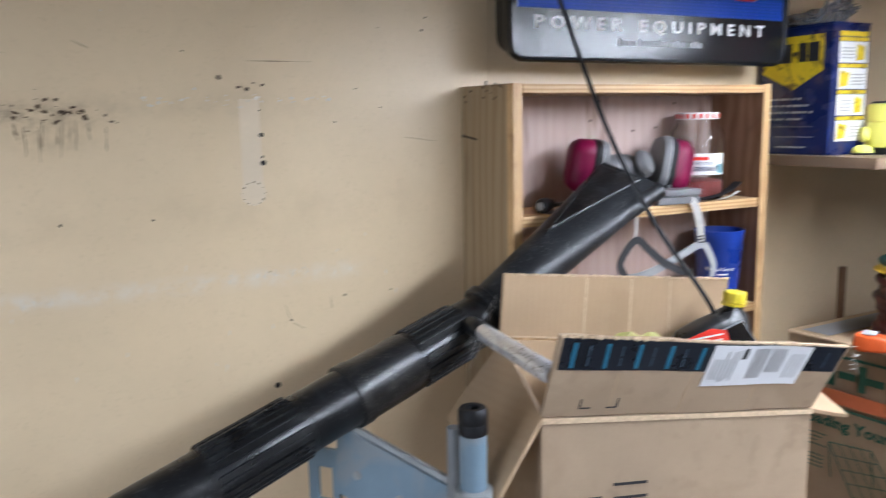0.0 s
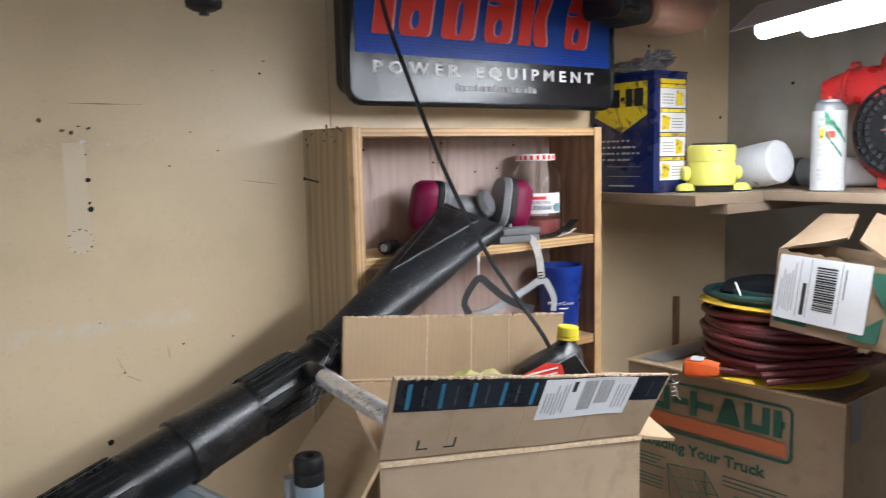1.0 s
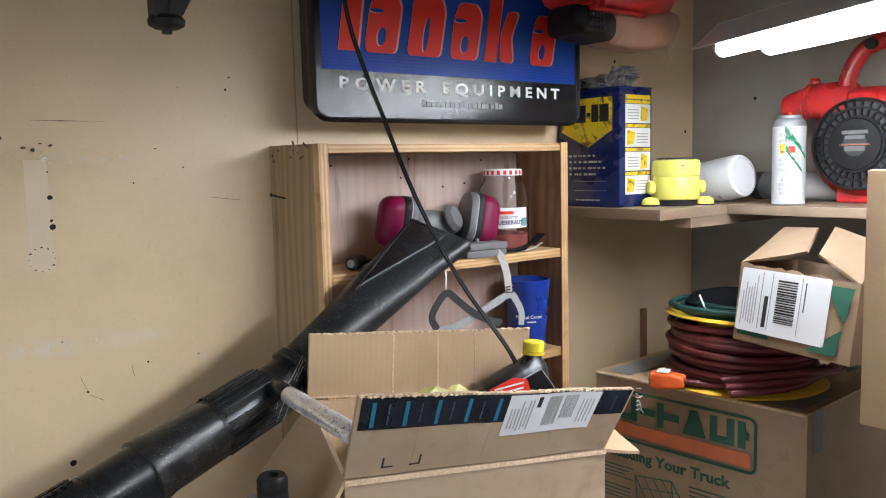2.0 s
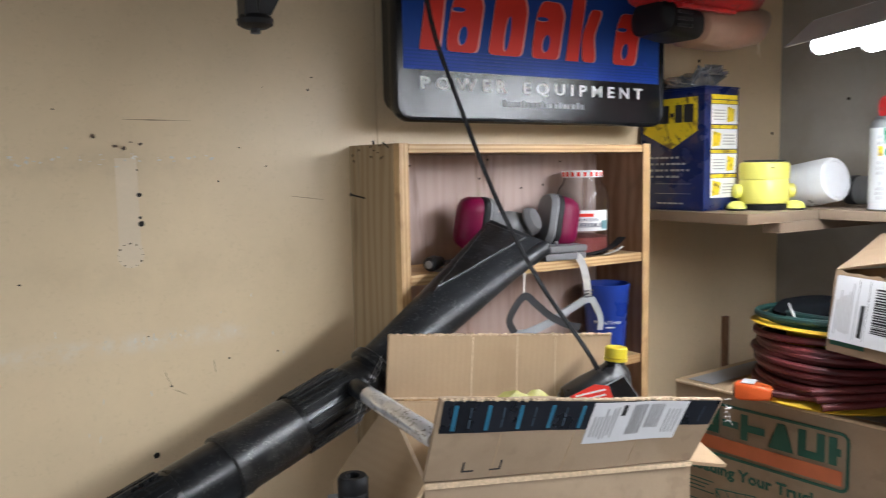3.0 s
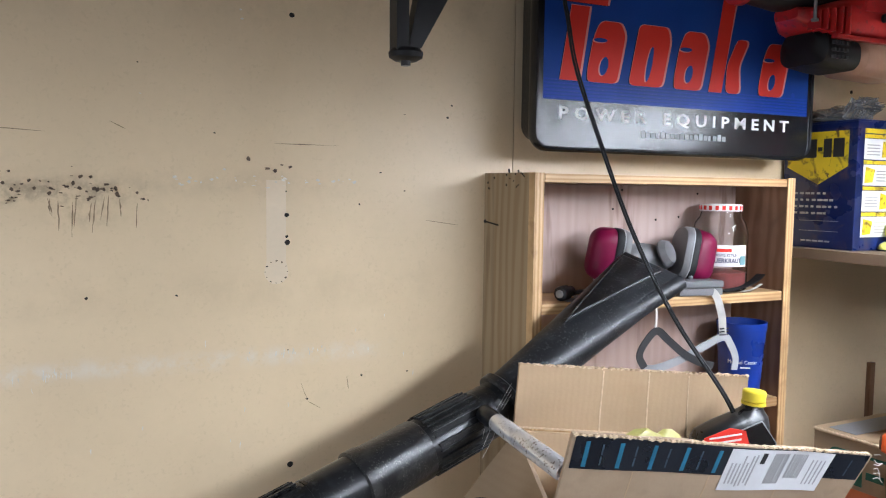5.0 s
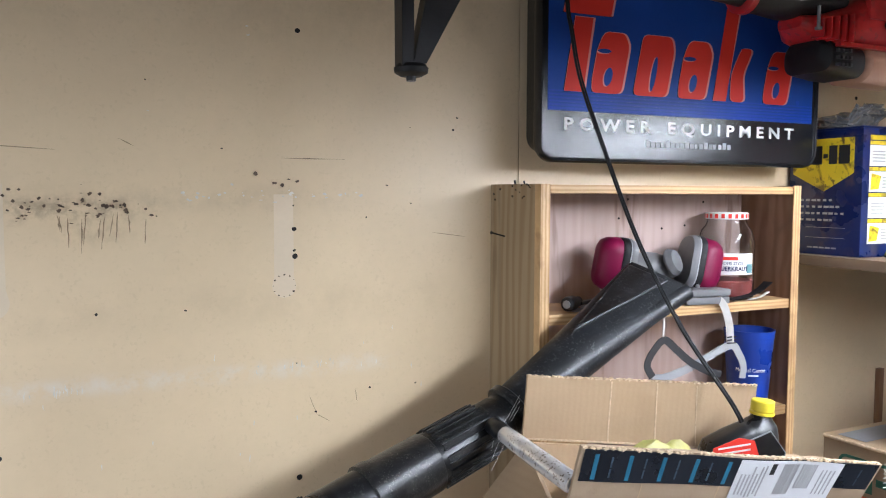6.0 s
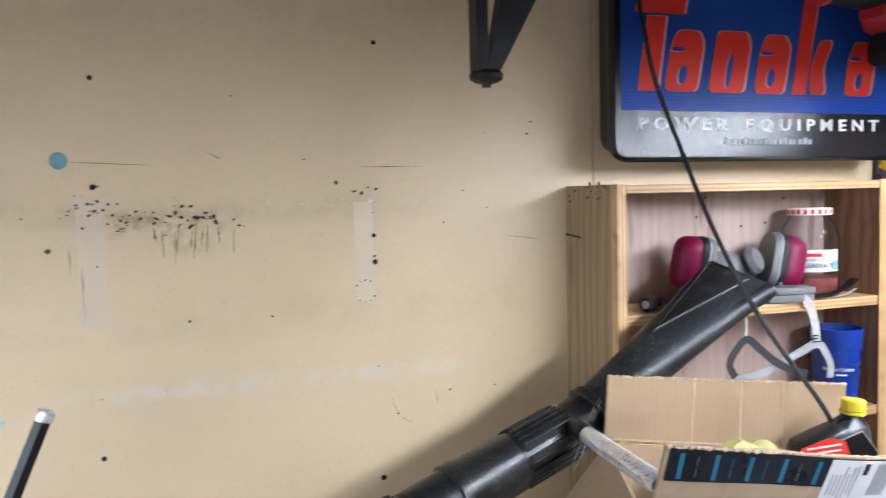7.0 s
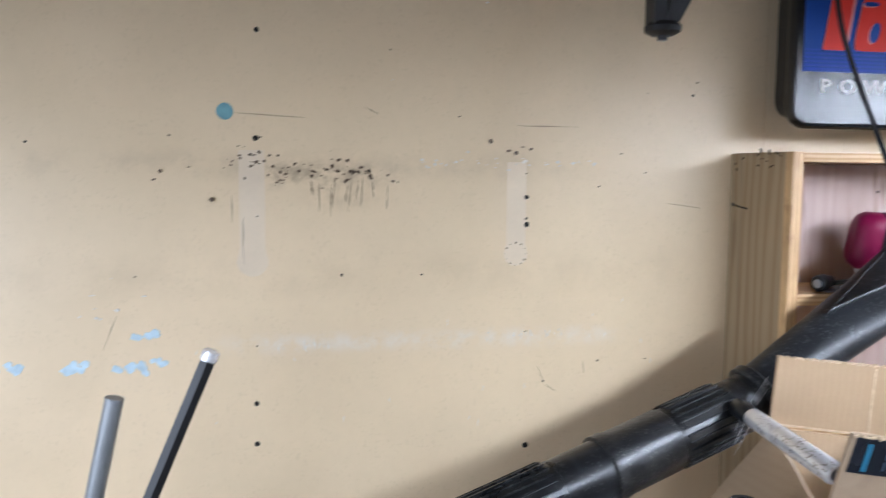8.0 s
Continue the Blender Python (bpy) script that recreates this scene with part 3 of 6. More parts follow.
# ---- leaf-blower tube ----
A0, AD = Vector((0.02, -0.275, 1.170)), Vector((0.257, 0.061, 0.069)).normalized()
def ax(s):
    return A0 + AD * s
blower = thing("leaf_blower_tube", "long black ribbed plastic blower tube with a flared nozzle", "blower tube")
fm = frame_of(A0, AD)
R = 0.040
def fluted(s0, s1, r, n=13):
    """A gripped section with raised ribs."""
    bm = lathe([(r * 0.96, s0 - 0.004), (r * 0.98, s0), (r * 0.98, s1), (r * 0.96, s1 + 0.004)], fm, 40)
    for k in range(n):
        a = 2 * math.pi * k / n
        mm = fm @ Matrix.Rotation(a, 4, "Z")
        for e in (-0.0046, 0.0046):
            box(bm, (r - 0.004, e - 0.0012, s0 + 0.004), (r + 0.0026, e + 0.0012, s1 - 0.004), mm)
        box(bm, (r - 0.004, -0.0034, s0 + 0.006), (r + 0.0002, 0.0034, s1 - 0.006), mm)
    return bm
part("pipe", lathe([(R * 0.93, -0.62), (R * 0.93, -0.2)], fm, 40), M_black, blower)
part("ribbed_sleeve", fluted(-0.2, -0.075, R * 0.97), M_black, blower)
part("pipe", lathe([(R * 0.95, -0.071), (R * 0.96, 0.0), (R * 0.9, 0.002)], fm, 40), M_black, blower)
part("collar", lathe([(R * 0.98, -0.004), (R * 1.07, -0.002), (R * 1.08, 0.012), (R * 1.03, 0.02), (R * 1.03, 0.098), (R * 1.0, 0.1)], fm, 40), M_blackdusty, blower, "dust-covered black collar")
part("latch", boxed((R * 0.98, -0.01, 0.0), (R * 1.16, 0.01, 0.03), fm @ Matrix.Rotation(radians(-60), 4, "Z"), 0.002), M_black, blower)
part("ribbed_sleeve", fluted(0.104, 0.198, R * 0.99), M_blackdusty, blower)
part("coupling", lathe([(R * 0.93, 0.19), (R * 0.95, 0.2), (R * 0.95, 0.228), (R * 0.9, 0.232)], fm, 40), M_blackdusty, blower)
TIP1, TIP2 = Vector((0.584, -0.227, 1.396)), Vector((0.523, -0.140, 1.437))
N0, N1 = ax(0.225), (TIP1 + TIP2) / 2
nd = (N1 - N0).normalized()
WD = (TIP1 - TIP2).normalized()
HWID = (TIP1 - TIP2).length / 2
line = spline([ax(0.197), N0, N0.lerp(N1, 0.5), N1], 7)
rings = []
for k, c in enumerate(line):
    tg = (line[min(k + 1, len(line) - 1)] - line[max(k - 1, 0)]).normalized()
    t = k / (len(line) - 1)
    f = max(0.0, (t - 0.40) / 0.60) ** 1.35
    if f > 0:
        sd = (WD - tg * WD.dot(tg) * (1 - f)).normalized()
    else:
        sd = (WD - tg * WD.dot(tg)).normalized()
    ud = sd.cross(tg).normalized()
    w, h = R * 0.88 * (1 - f) + HWID * f, R * 0.90 * (1 - f) + 0.010 * f
    e = 1.0 - 0.45 * f
    ring = []
    for i in range(36):
        a = 2 * math.pi * i / 36
        ca, sa = math.cos(a), math.sin(a)
        ring.append(c + sd * (w * math.copysign(abs(ca) ** e, ca)) + ud * (h * math.copysign(abs(sa) ** e, sa)))
    rings.append(ring)
part("nozzle", loft(bmesh.new(), rings), M_nozzle, blower, "flattened black nozzle, scuffed")
part("nozzle_ring", lathe([(R * 0.98, 0), (R * 1.04, 0.002), (R * 1.04, 0.012), (R * 0.98, 0.014)], frame_of(N0.lerp(N1, 0.06), nd), 36), M_black, blower)
part("nozzle_ridge", rod(N0.lerp(N1, 0.35) + WD * 0.006, TIP1 - WD * 0.008, 0.023, 0.0125, 28), M_nozzle, blower)

# flat raised web of the nozzle with a bead along its border
NN = WD.cross(nd)
NN = (NN if NN.y < 0 else -NN).normalized()
W1, W2, W3 = N1 - WD * (HWID * 0.86) - nd * 0.008 + NN * 0.0115, N1 + WD * (HWID * 0.30) - nd * 0.008 + NN * 0.013, N0.lerp(N1, 0.50) - WD * 0.016 + NN * 0.031
part("nozzle_web", loft(bmesh.new(), [[p + NN * d for p in (W1.lerp((W1 + W2 + W3) / 3, e), W2.lerp((W1 + W2 + W3) / 3, e), W3.lerp((W1 + W2 + W3) / 3, e))] for d, e in ((-0.004, -0.05), (0.001, 0.0), (0.002, 0.06))]), M_nozzle, blower, "flat scuffed web of the nozzle")
for a, b in ((W1, W3), (W2, W3)):
    part("bead", rod(a + NN * 0.0005, b + NN * 0.0005, 0.0014, seg=8), M_nozzle, blower)
part("nozzle_lip", rod(TIP2.lerp(TIP1, 0.04), TIP1.lerp(TIP2, 0.03), 0.0085, seg=14), M_nozzle, blower, "worn lip of the nozzle")

thread = thing("loose_thread", "pale loose nylon thread hanging over the tube", "thread")
for k in range(3):
    a = N0 + Vector((0.0, -0.035, 0.02 - 0.008 * k))
    part("strand", sweep(spline([a + Vector((0.012, -0.01, 0.03)), a, a + Vector((-0.028 + 0.006 * k, -0.014, -0.022)), a + Vector((-0.035, -0.016, -0.04 - 0.006 * k))], 6), 0.00022, 5), M_strap, thread)

# ---- chrome pipe end ----
pipe = thing("chrome_pipe", "worn chrome tube end with rust specks", "pipe")
p0, p1 = Vector((0.203, -0.300, 1.236)), Vector((0.213, -0.452, 1.216))
pm = frame_of(p0, p1 - p0)
part("tube", lathe([(0.0105, 0), (0.0125, 0.004), (0.0125, 0.05), (0.0118, 0.052), (0.0132, 0.056), (0.0132, 0.145), (0.0115, 0.15), (0.009, 0.15), (0.009, 0.12)], pm, 28, caps=True), M_chrome, pipe)
part("plug", lathe([(0.008, -0.035), (0.012, -0.03), (0.0125, -0.006), (0.0105, 0.001)], pm, 20), M_black, pipe, "black plastic plug")

# ---- open cardboard box ----
FL, FR = Vector((0.188, -0.462, 1.172)), Vector((0.580, -0.517, 1.128))
BL, BR = Vector((0.245, -0.278, 1.214)), Vector((0.612, -0.335, 1.168))
CTK = 0.005
cb = thing("open_cardboard_box", "open brown parcel box with black tape and white address label", "cardboard box")
def low(v):
    return Vector((v.x, v.y, BZ))
part("front_side", panel(low(FL), low(FR), FR, FL, CTK, wave=0.004, nu=6, nv=6), M_card2, cb)
part("back_side", panel(low(BR), low(BL), BL, BR, CTK), M_card, cb)
part("side", panel(low(BL), low(FL), FL, BL, CTK), M_card2, cb)
part("side", panel(low(FR), low(BR), BR, FR, CTK), M_card2, cb)
part("bottom", panel(low(FL) + Vector((0, 0, 0.006)), low(FR) + Vector((0, 0, 0.006)), low(BR) + Vector((0, 0, 0.006)), low(BL) + Vector((0, 0, 0.006)), CTK), M_card, cb)
FTL, FTR = Vector((0.191, -0.496, 1.277)), Vector((0.603, -0.550, 1.218))
fl = part("front_flap", panel(FL + Vector((0, 0, 0.002)), FR + Vector((0, 0, 0.002)), FTR, FTL, CTK, wave=0.004, nu=24, nv=6, rough_top=0.0012), M_card2, cb)
BTL, BTR = Vector((0.248, -0.282, 1.306)), Vector((0.601, -0.350, 1.273))
part("back_flap", panel(BL + Vector((0, 0, 0.002)), BR + Vector((0, 0, 0.002)), BTR, BTL, CTK, wave=0.005, nu=24, nv=6, rough_top=0.0015), M_card, cb)
part("left_flap", panel(FL, BL, BL + Vector((-0.09, -0.01, -0.09)), FL + Vector((-0.09, -0.01, -0.11)), CTK, wave=0.004, nu=6, nv=6), M_card, cb)
part("right_flap", panel(BR, FR, FR + Vector((0.105, 0.02, -0.035)), BR + Vector((0.07, -0.02, -0.01)), CTK, wave=0.004, nu=4, nv=4), M_card, cb)


def patch(q, u0, v0, u1, v1, off, material, name, parent, wave=0.0, nu=1, nv=1, th=0.0004, label=""):
    """A thin piece laid on the surface with corners q, between shares u and v of it, following its waves."""
    a, b, c, d = q
    nrm = (b - a).cross(d - a).normalized()
    def at(u, v):
        return a.lerp(b, u).lerp(d.lerp(c, u), v) + nrm * off
    return part(name, panel(at(u0, v0), at(u1, v0), at(u1, v1), at(u0, v1), th, wave=wave, nu=nu, nv=nv), material, parent, label)


FQ = (FL + Vector((0, 0, 0.002)), FR + Vector((0, 0, 0.002)), FTR, FTL)
patch(FQ, 0.012, 0.60, 0.992, 0.985, 0.0008, M_tape, "tape", cb, 0.004, 16, 3, label="black printed packing tape")
for k in range(10):
    u = 0.045 + k * 0.052 + (0.42 if k > 8 else 0)
    big = k % 2 == 0
    for j, (v0, v1, w) in enumerate(((0.63, 0.93, 0.0125),) if big else ((0.66, 0.76, 0.0045), (0.78, 0.90, 0.0045))):
        patch(FQ, u, v0, u + w, v1, 0.0014, M_cyan if big else M_tapegrey, "tape_print", cb, 0.004)
lab = patch(FQ, 0.50, 0.40, 0.865, 0.97, 0.0016, M_label, "address_label", cb, 0.004, 10, 4, label="creased white address label")
rng = random.Random(5)
for k in range(24):
    u = 0.655 + k * 0.0056
    if k % 12 < 10:
        patch(FQ, u, 0.5 if k < 12 else 0.58, u + rng.uniform(0.0014, 0.0036), 0.93, 0.0022, M_grey, "barcode_bar", lab, 0.004)
for k in range(7):
    u = 0.515 + k * 0.013
    patch(FQ, u, 0.46 + rng.uniform(0, 0.05), u + 0.005, 0.86 + rng.uniform(-0.1, 0.05), 0.0022, M_grey, "print_line", lab, 0.004)
patch(FQ, 0.612, 0.78, 0.628, 0.93, 0.0022, M_ink, "print_line", lab, 0.004)
for k in range(4):
    u = 0.80 + k * 0.014
    patch(FQ, u, 0.5, u + 0.004, 0.86, 0.0022, M_grey, "print_line", lab, 0.004)
for u, d in ((0.11, 1), (0.235, -1)):
    patch(FQ, u, 0.115, u + 0.006, 0.23, 0.0008, M_ink, "corner_mark", cb, 0.004)
    patch(FQ, u if d > 0 else u - 0.032, 0.10, u + (0.038 if d > 0 else 0.006), 0.118, 0.0009, M_ink, "corner_mark", cb, 0.004)
BQ = (low(FL), low(FR), FR, FL)
for u0, u1, v in ((0.03, 0.09, 0.765), (0.15, 0.20, 0.765), (0.24, 0.36, 0.76), (0.24, 0.36, 0.80)):
    patch(BQ, u0, v, u1, v + 0.008, 0.0035, M_ink, "printed_mark", cb)
patch(BQ, 0.0, 0.985, 1.0, 1.0, 0.0034, M_cardedge, "fold_crease", cb, nu=6)
GQ = (BL + Vector((0, 0, 0.002)), BR + Vector((0, 0, 0.002)), BTR, BTL)
for u in (0.345, 0.545):
    patch(GQ, u, 0.02, u + 0.006, 0.97, 0.0006, M_cardedge, "crease", cb, 0.005, 1, 6)
for u in (0.21, 0.46, 0.72):
    patch(FQ, u, 0.02, u + 0.003, 0.58, 0.0006, M_card, "crease", cb, 0.004, 1, 6)
patch(GQ, 0.0, 0.0, 1.0, 0.03, 0.0007, M_cardedge, "crease", cb, 0.005, 24, 1)
patch(GQ, 0.72, 0.05, 0.724, 0.96, 0.0006, M_cardedge, "crease", cb, 0.005, 1, 6)
for q, nm in ((FQ, "torn_edge"), (GQ, "torn_edge")):
    bm = bmesh.new()
    a, b = q[3], q[2]
    for k in range(60):
        t = (k + rng.random()) / 60
        p = a.lerp(b, t)
        r = rng.uniform(0.0009, 0.002)
        box(bm, (-r * 1.6, -0.003, -r), (r * 1.6, 0.003, r * 0.5), Matrix.Translation(p + Vector((0, 0.002, 0.0005))) @ Matrix.Rotation(rng.uniform(-0.4, 0.4), 4, "Y"))
    part(nm, bm, M_cardedge, cb, "frayed pale cardboard edge", smooth=0)
# ragged end of the tape
bm = bmesh.new()
for k in range(6):
    p = FTR + Vector((0, -0.003, -0.006 * k))
    sweep(spline([p, p + Vector((rng.uniform(0.003, 0.006), -0.003, rng.uniform(-0.006, 0.004))), p + Vector((rng.uniform(0.006, 0.014), -0.004, rng.uniform(-0.008, 0.004)))], 3), 0.0005, 5, bm)
part("tape_threads", bm, M_strap, cb)

# ---- bottle and bag in the open box ----
ob_ = thing("oil_bottle", "black oil bottle with yellow cap and red label", "bottle")
NB = Vector((0.553, -0.404, 1.249))
def slab_ring(c, w, d, r, m):
    return [m @ (Vector(c) + Vector((x, y, 0))) for x, y in round_rect(w, d, r, 5)]
bmx = Matrix.Translation(NB) @ Matrix.Rotation(radians(-20), 4, "Z") @ Matrix.Rotation(radians(4), 4, "Y")
rings = [slab_ring((x, 0, z), w, d, r, bmx) for x, z, w, d, r in ((-0.028, -0.24, 0.108, 0.05, 0.018), (-0.028, -0.10, 0.110, 0.05, 0.018), (-0.028, -0.053, 0.109, 0.05, 0.018), (-0.027, -0.042, 0.102, 0.049, 0.018),
         (-0.014, -0.026, 0.072, 0.048, 0.017), (-0.003, -0.013, 0.044, 0.040, 0.014), (-0.001, -0.004, 0.029, 0.027, 0.012), (0, 0.006, 0.024, 0.024, 0.0115))]
part("body", loft(bmesh.new(), rings), M_bottle, ob_)
part("cap", lathe([(0.0148, 0.0055), (0.0158, 0.0065), (0.0158, 0.019), (0.0145, 0.0205), (0.006, 0.021)], bmx, 28), M_yellowcap, ob_, "yellow screw cap")
part("cap_ring", lathe([(0.0142, 0.001), (0.0166, 0.001), (0.0166, 0.0045), (0.0142, 0.005)], bmx, 28), M_yellowcap, ob_)
fm2 = bmx @ Matrix(((1, 0, 0, 0), (0, 0, -1, -0.0252), (0, 1, 0, 0), (0, 0, 0, 1)))
part("pale_border", outline([(-0.07, -0.2), (0.024, -0.2), (0.026, -0.044), (0.002, -0.015), (-0.042, -0.037), (-0.07, -0.052)], 0.0004, fm2), M_greylt, ob_, smooth=0)
part("label", outline([(-0.07, -0.2), (0.0225, -0.2), (0.0245, -0.0445), (0.002, -0.017), (-0.042, -0.039), (-0.07, -0.054)], 0.0008, fm2), M_signblack, ob_, "glossy black front label", smooth=0)
part("red_label", outline([(-0.077, -0.2), (-0.022, -0.2), (-0.012, -0.050), (-0.020, -0.030), (-0.042, -0.0275), (-0.077, -0.044)], 0.0012, fm2), M_signred, ob_, "red and white label", smooth=0)
for k in range(7):
    part("label_stripe", boxed((-0.072, -0.0035, 0), (-0.026, -0.001, 0.0015), on(fm2, 0, -0.027 - 0.0075 * k) @ Matrix.Rotation(radians(12), 4, "Z")), M_white, ob_, smooth=0)

bag = thing("yellow_bag", "crumpled pale yellow packet inside the box", "packet")
bm = bmesh.new()
bmesh.ops.create_icosphere(bm, subdivisions=4, radius=1.0)
for v in bm.verts:
    n = noise.noise(v.co * 2.3) * 0.3 + noise.noise(v.co * 6.0) * 0.12
    v.co = Vector((v.co.x * 0.1, v.co.y * 0.045, 0.235 * math.copysign(abs(v.co.z) ** 0.35, v.co.z))) * (1 + 0.25 * n)
bmesh.ops.transform(bm, matrix=Matrix.Translation((0.385, -0.385, 0.988)), verts=bm.verts)
part("packet", bm, mat("pale_yellow_film", (0.42, 0.39, 0.12), 0.4, vary=0.15, scale=30, bump=0.3), bag)

# ---- moving box print and tape ----
UA, UB = Vector((1.034, -0.112, 1.082)), Vector((1.068, -0.562, 1.082))
UN = Vector((0.43, 0.02, 0))
uh = thing("moving_box", "taped brown moving box with green and orange print", "cardboard box")
UC, UE = UB + UN, UA + UN
T5 = Vector((0, 0, 0.005))
part("front_side", panel(low(UA), low(UB), UB - T5, UA - T5, 0.005, wave=0.003, nu=6, nv=6), M_card2, uh)
part("side", panel(low(UB), low(UC), UC - T5, UB - T5, 0.005), M_card2, uh)
part("side", panel(low(UE), low(UA), UA - T5, UE - T5, 0.005), M_card2, uh)
part("back_side", panel(low(UC), low(UE), UE - T5, UC - T5, 0.005), M_card2, uh)
mid1, mid2 = (UA + UE) / 2, (UB + UC) / 2
part("top_flap", panel(UA, UB, mid2, mid1, 0.0045, wave=0.002, nu=6, nv=3), M_card, uh)
part("top_flap", panel(mid1 + Vector((0.001, 0, 0)), mid2 + Vector((0.001, 0, 0)), UC, UE, 0.0045), M_card, uh)
part("fold_edge", sweep([UA - Vector((0.001, 0, 0.003)), UB - Vector((0.001, 0, 0.003))], 0.0035, 8), M_cardedge, uh)
TQ = (UA, UB, UC, UE)
patch(TQ, 0.05, 0.02, 0.18, 0.98, 0.003, M_ductape, "tape_strip", uh, nu=2, nv=6, label="grey duct tape")
patch(TQ, 0.80, 0.02, 0.97, 0.3, 0.003, M_ductape, "tape_strip", uh, label="grey duct tape")
SQ = (low(UB), low(UC), UC, UB)
patch(SQ, 0.05, 0.78, 0.14, 1.0, 0.0012, M_ductape, "tape_strip", uh, label="grey duct tape")
UM = plane_frame(low(UA), low(UB), UA) @ Matrix.Translation((0, 0, 0.0034))
HZ = 1.082 - BZ
def up(z):
    return z - BZ
def ring_frame(x0, y0, x1, y1, r, t, m, material, name, parent):
    o = round_rect(x1 - x0, y1 - y0, r, 5, (x0 + x1) / 2, (y0 + y1) / 2)
    i = round_rect(x1 - x0 - 2 * t, y1 - y0 - 2 * t, max(r - t, 0.001), 5, (x0 + x1) / 2, (y0 + y1) / 2)
    bm = bmesh.new()
    loft(bm, [[m @ Vector((x, y, 0)) for x, y in o], [m @ Vector((x, y, 0.0006)) for x, y in o], [m @ Vector((x, y, 0.0006)) for x, y in i], [m @ Vector((x, y, 0)) for x, y in i]], closed=True)
    return part(name, bm, material, parent, smooth=0)
ring_frame(0.035, up(0.945), 0.362, up(1.055), 0.016, 0.0055, UM, M_green, "logo_frame", uh)
part("logo_stripe", boxed((0.045, up(0.957), 0), (0.35, up(0.984), 0.0006), UM), M_orange, uh, "orange printed stripe", smooth=0)
for x, w, kind in ((0.055, 0.05, "u"), (0.112, 0.035, "bar"), (0.152, 0.05, "block"), (0.21, 0.05, "wedge"), (0.268, 0.05, "u"), (0.325, 0.022, "block")):
    y0, y1 = up(0.992), up(1.043)
    bm = bmesh.new()
    if kind == "u":
        box(bm, (x, y0, 0), (x + 0.015, y1, 0.0006), UM)
        box(bm, (x + 0.035, y0, 0), (x + w, y1, 0.0006), UM)
        box(bm, (x + 0.0151, y0, 0), (x + 0.0349, y0 + 0.014, 0.0006), UM)
    elif kind == "bar":
        box(bm, (x, y0 + 0.018, 0), (x + w, y0 + 0.032, 0.0006), UM)
    elif kind == "wedge":
        outline([(x, y0), (x + w, y0), (x + w * 0.65, y1), (x + w * 0.35, y1)], 0.0006, UM, bm)
    else:
        box(bm, (x, y0, 0), (x + 0.015, y1, 0.0006), UM)
        box(bm, (x + 0.0151, y0 + 0.018, 0), (x + w, y0 + 0.032, 0.0006), UM)
    part("logo_shape", bm, M_green, uh, smooth=0)
lettering("lettering", "Loading Your Truck", on(UM, 0.035, up(0.907)), 0.031, M_green, uh, 0.275, bold=0.0009)
bars([(0.02, up(0.885) - 0.008 * k, 0.075 - 0.01 * (k % 3), 0.0022) for k in range(4)] + [(0.02, up(0.84) - 0.008 * k, 0.07, 0.0022) for k in range(4)]
     + [(0.225, up(0.885) - 0.009 * k, 0.13 - 0.02 * (k % 2), 0.0024) for k in range(3)] + [(0.25, up(0.85) - 0.009 * k, 0.11, 0.0024) for k in range(3)], UM, M_green, "small_print", uh)
bm = bmesh.new()
CP = [(0.10, 0.875), (0.185, 0.885), (0.245, 0.80), (0.155, 0.78)]
def seg2(bm, p, q, r=0.0012):
    rod(UM @ Vector((p[0], up(p[1]), 0.0)), UM @ Vector((q[0], up(q[1]), 0.0)), r, seg=6, bm=bm)
for k in range(4):
    seg2(bm, CP[k], CP[(k + 1) % 4])
    seg2(bm, CP[k], (CP[k][0] + 0.008, CP[k][1] - 0.07))
for f in (0.25, 0.5, 0.75):
    seg2(bm, [CP[0][i] * (1 - f) + CP[1][i] * f for i in (0, 1)], [CP[3][i] * (1 - f) + CP[2][i] * f for i in (0, 1)], 0.0008)
    seg2(bm, [CP[0][i] * (1 - f) + CP[3][i] * f for i in (0, 1)], [CP[1][i] * (1 - f) + CP[2][i] * f for i in (0, 1)], 0.0008)
part("cart_drawing", bm, M_green, uh)

# ---- cord reel ----
RC = Vector((1.185, -0.365, 1.0865))
reel = thing("cord_reel", "yellow cord reel wound with dark red and green cord", "cord reel")
part("flange", lathe([(0.158, 0.0), (0.162, 0.003), (0.158, 0.006), (0.05, 0.006), (0.05, 0.0)], Matrix.Translation(RC), 48, caps=False), M_reel, reel)
part("flange", lathe([(0.150, 0.128), (0.156, 0.131), (0.150, 0.134), (0.05, 0.134), (0.05, 0.128)], Matrix.Translation(RC) @ Matrix.Rotation(radians(3), 4, "Y"), 48, caps=False), M_reel, reel)
part("drum", lathe([(0.085, 0.0065), (0.085, 0.1275)], Matrix.Translation(RC), 32), M_reel, reel)
rng = random.Random(11)
def coil(c, r0, dz, n, wob, rc, material, name, parent, turns=1.0):
    for k in range(n):
        ph, r = rng.uniform(0, 6.28), r0 + rng.uniform(-wob, wob)
        zz = dz * k + rng.uniform(-0.003, 0.003)
        pts = [c + Vector(((r + 0.005 * math.sin(2 * a + ph)) * math.cos(a), (r + 0.005 * math.sin(2 * a + ph)) * math.sin(a), zz + 0.004 * math.sin(a + ph))) for a in [2 * math.pi * j / 44 for j in range(44)]]
        part(name, sweep(pts, rc, 8, closed=True), material, parent)
coil(RC + Vector((0, 0, 0.016)), 0.138, 0.0115, 10, 0.008, 0.0068, M_cordred, "red_cord", reel)
coil(RC + Vector((0, 0, 0.020)), 0.122, 0.0125, 8, 0.008, 0.0068, M_cordred, "red_cord", reel)
coil(RC + Vector((0, 0, 0.143)), 0.125, 0.010, 2, 0.016, 0.0066, M_cordgreen, "green_cord", reel)
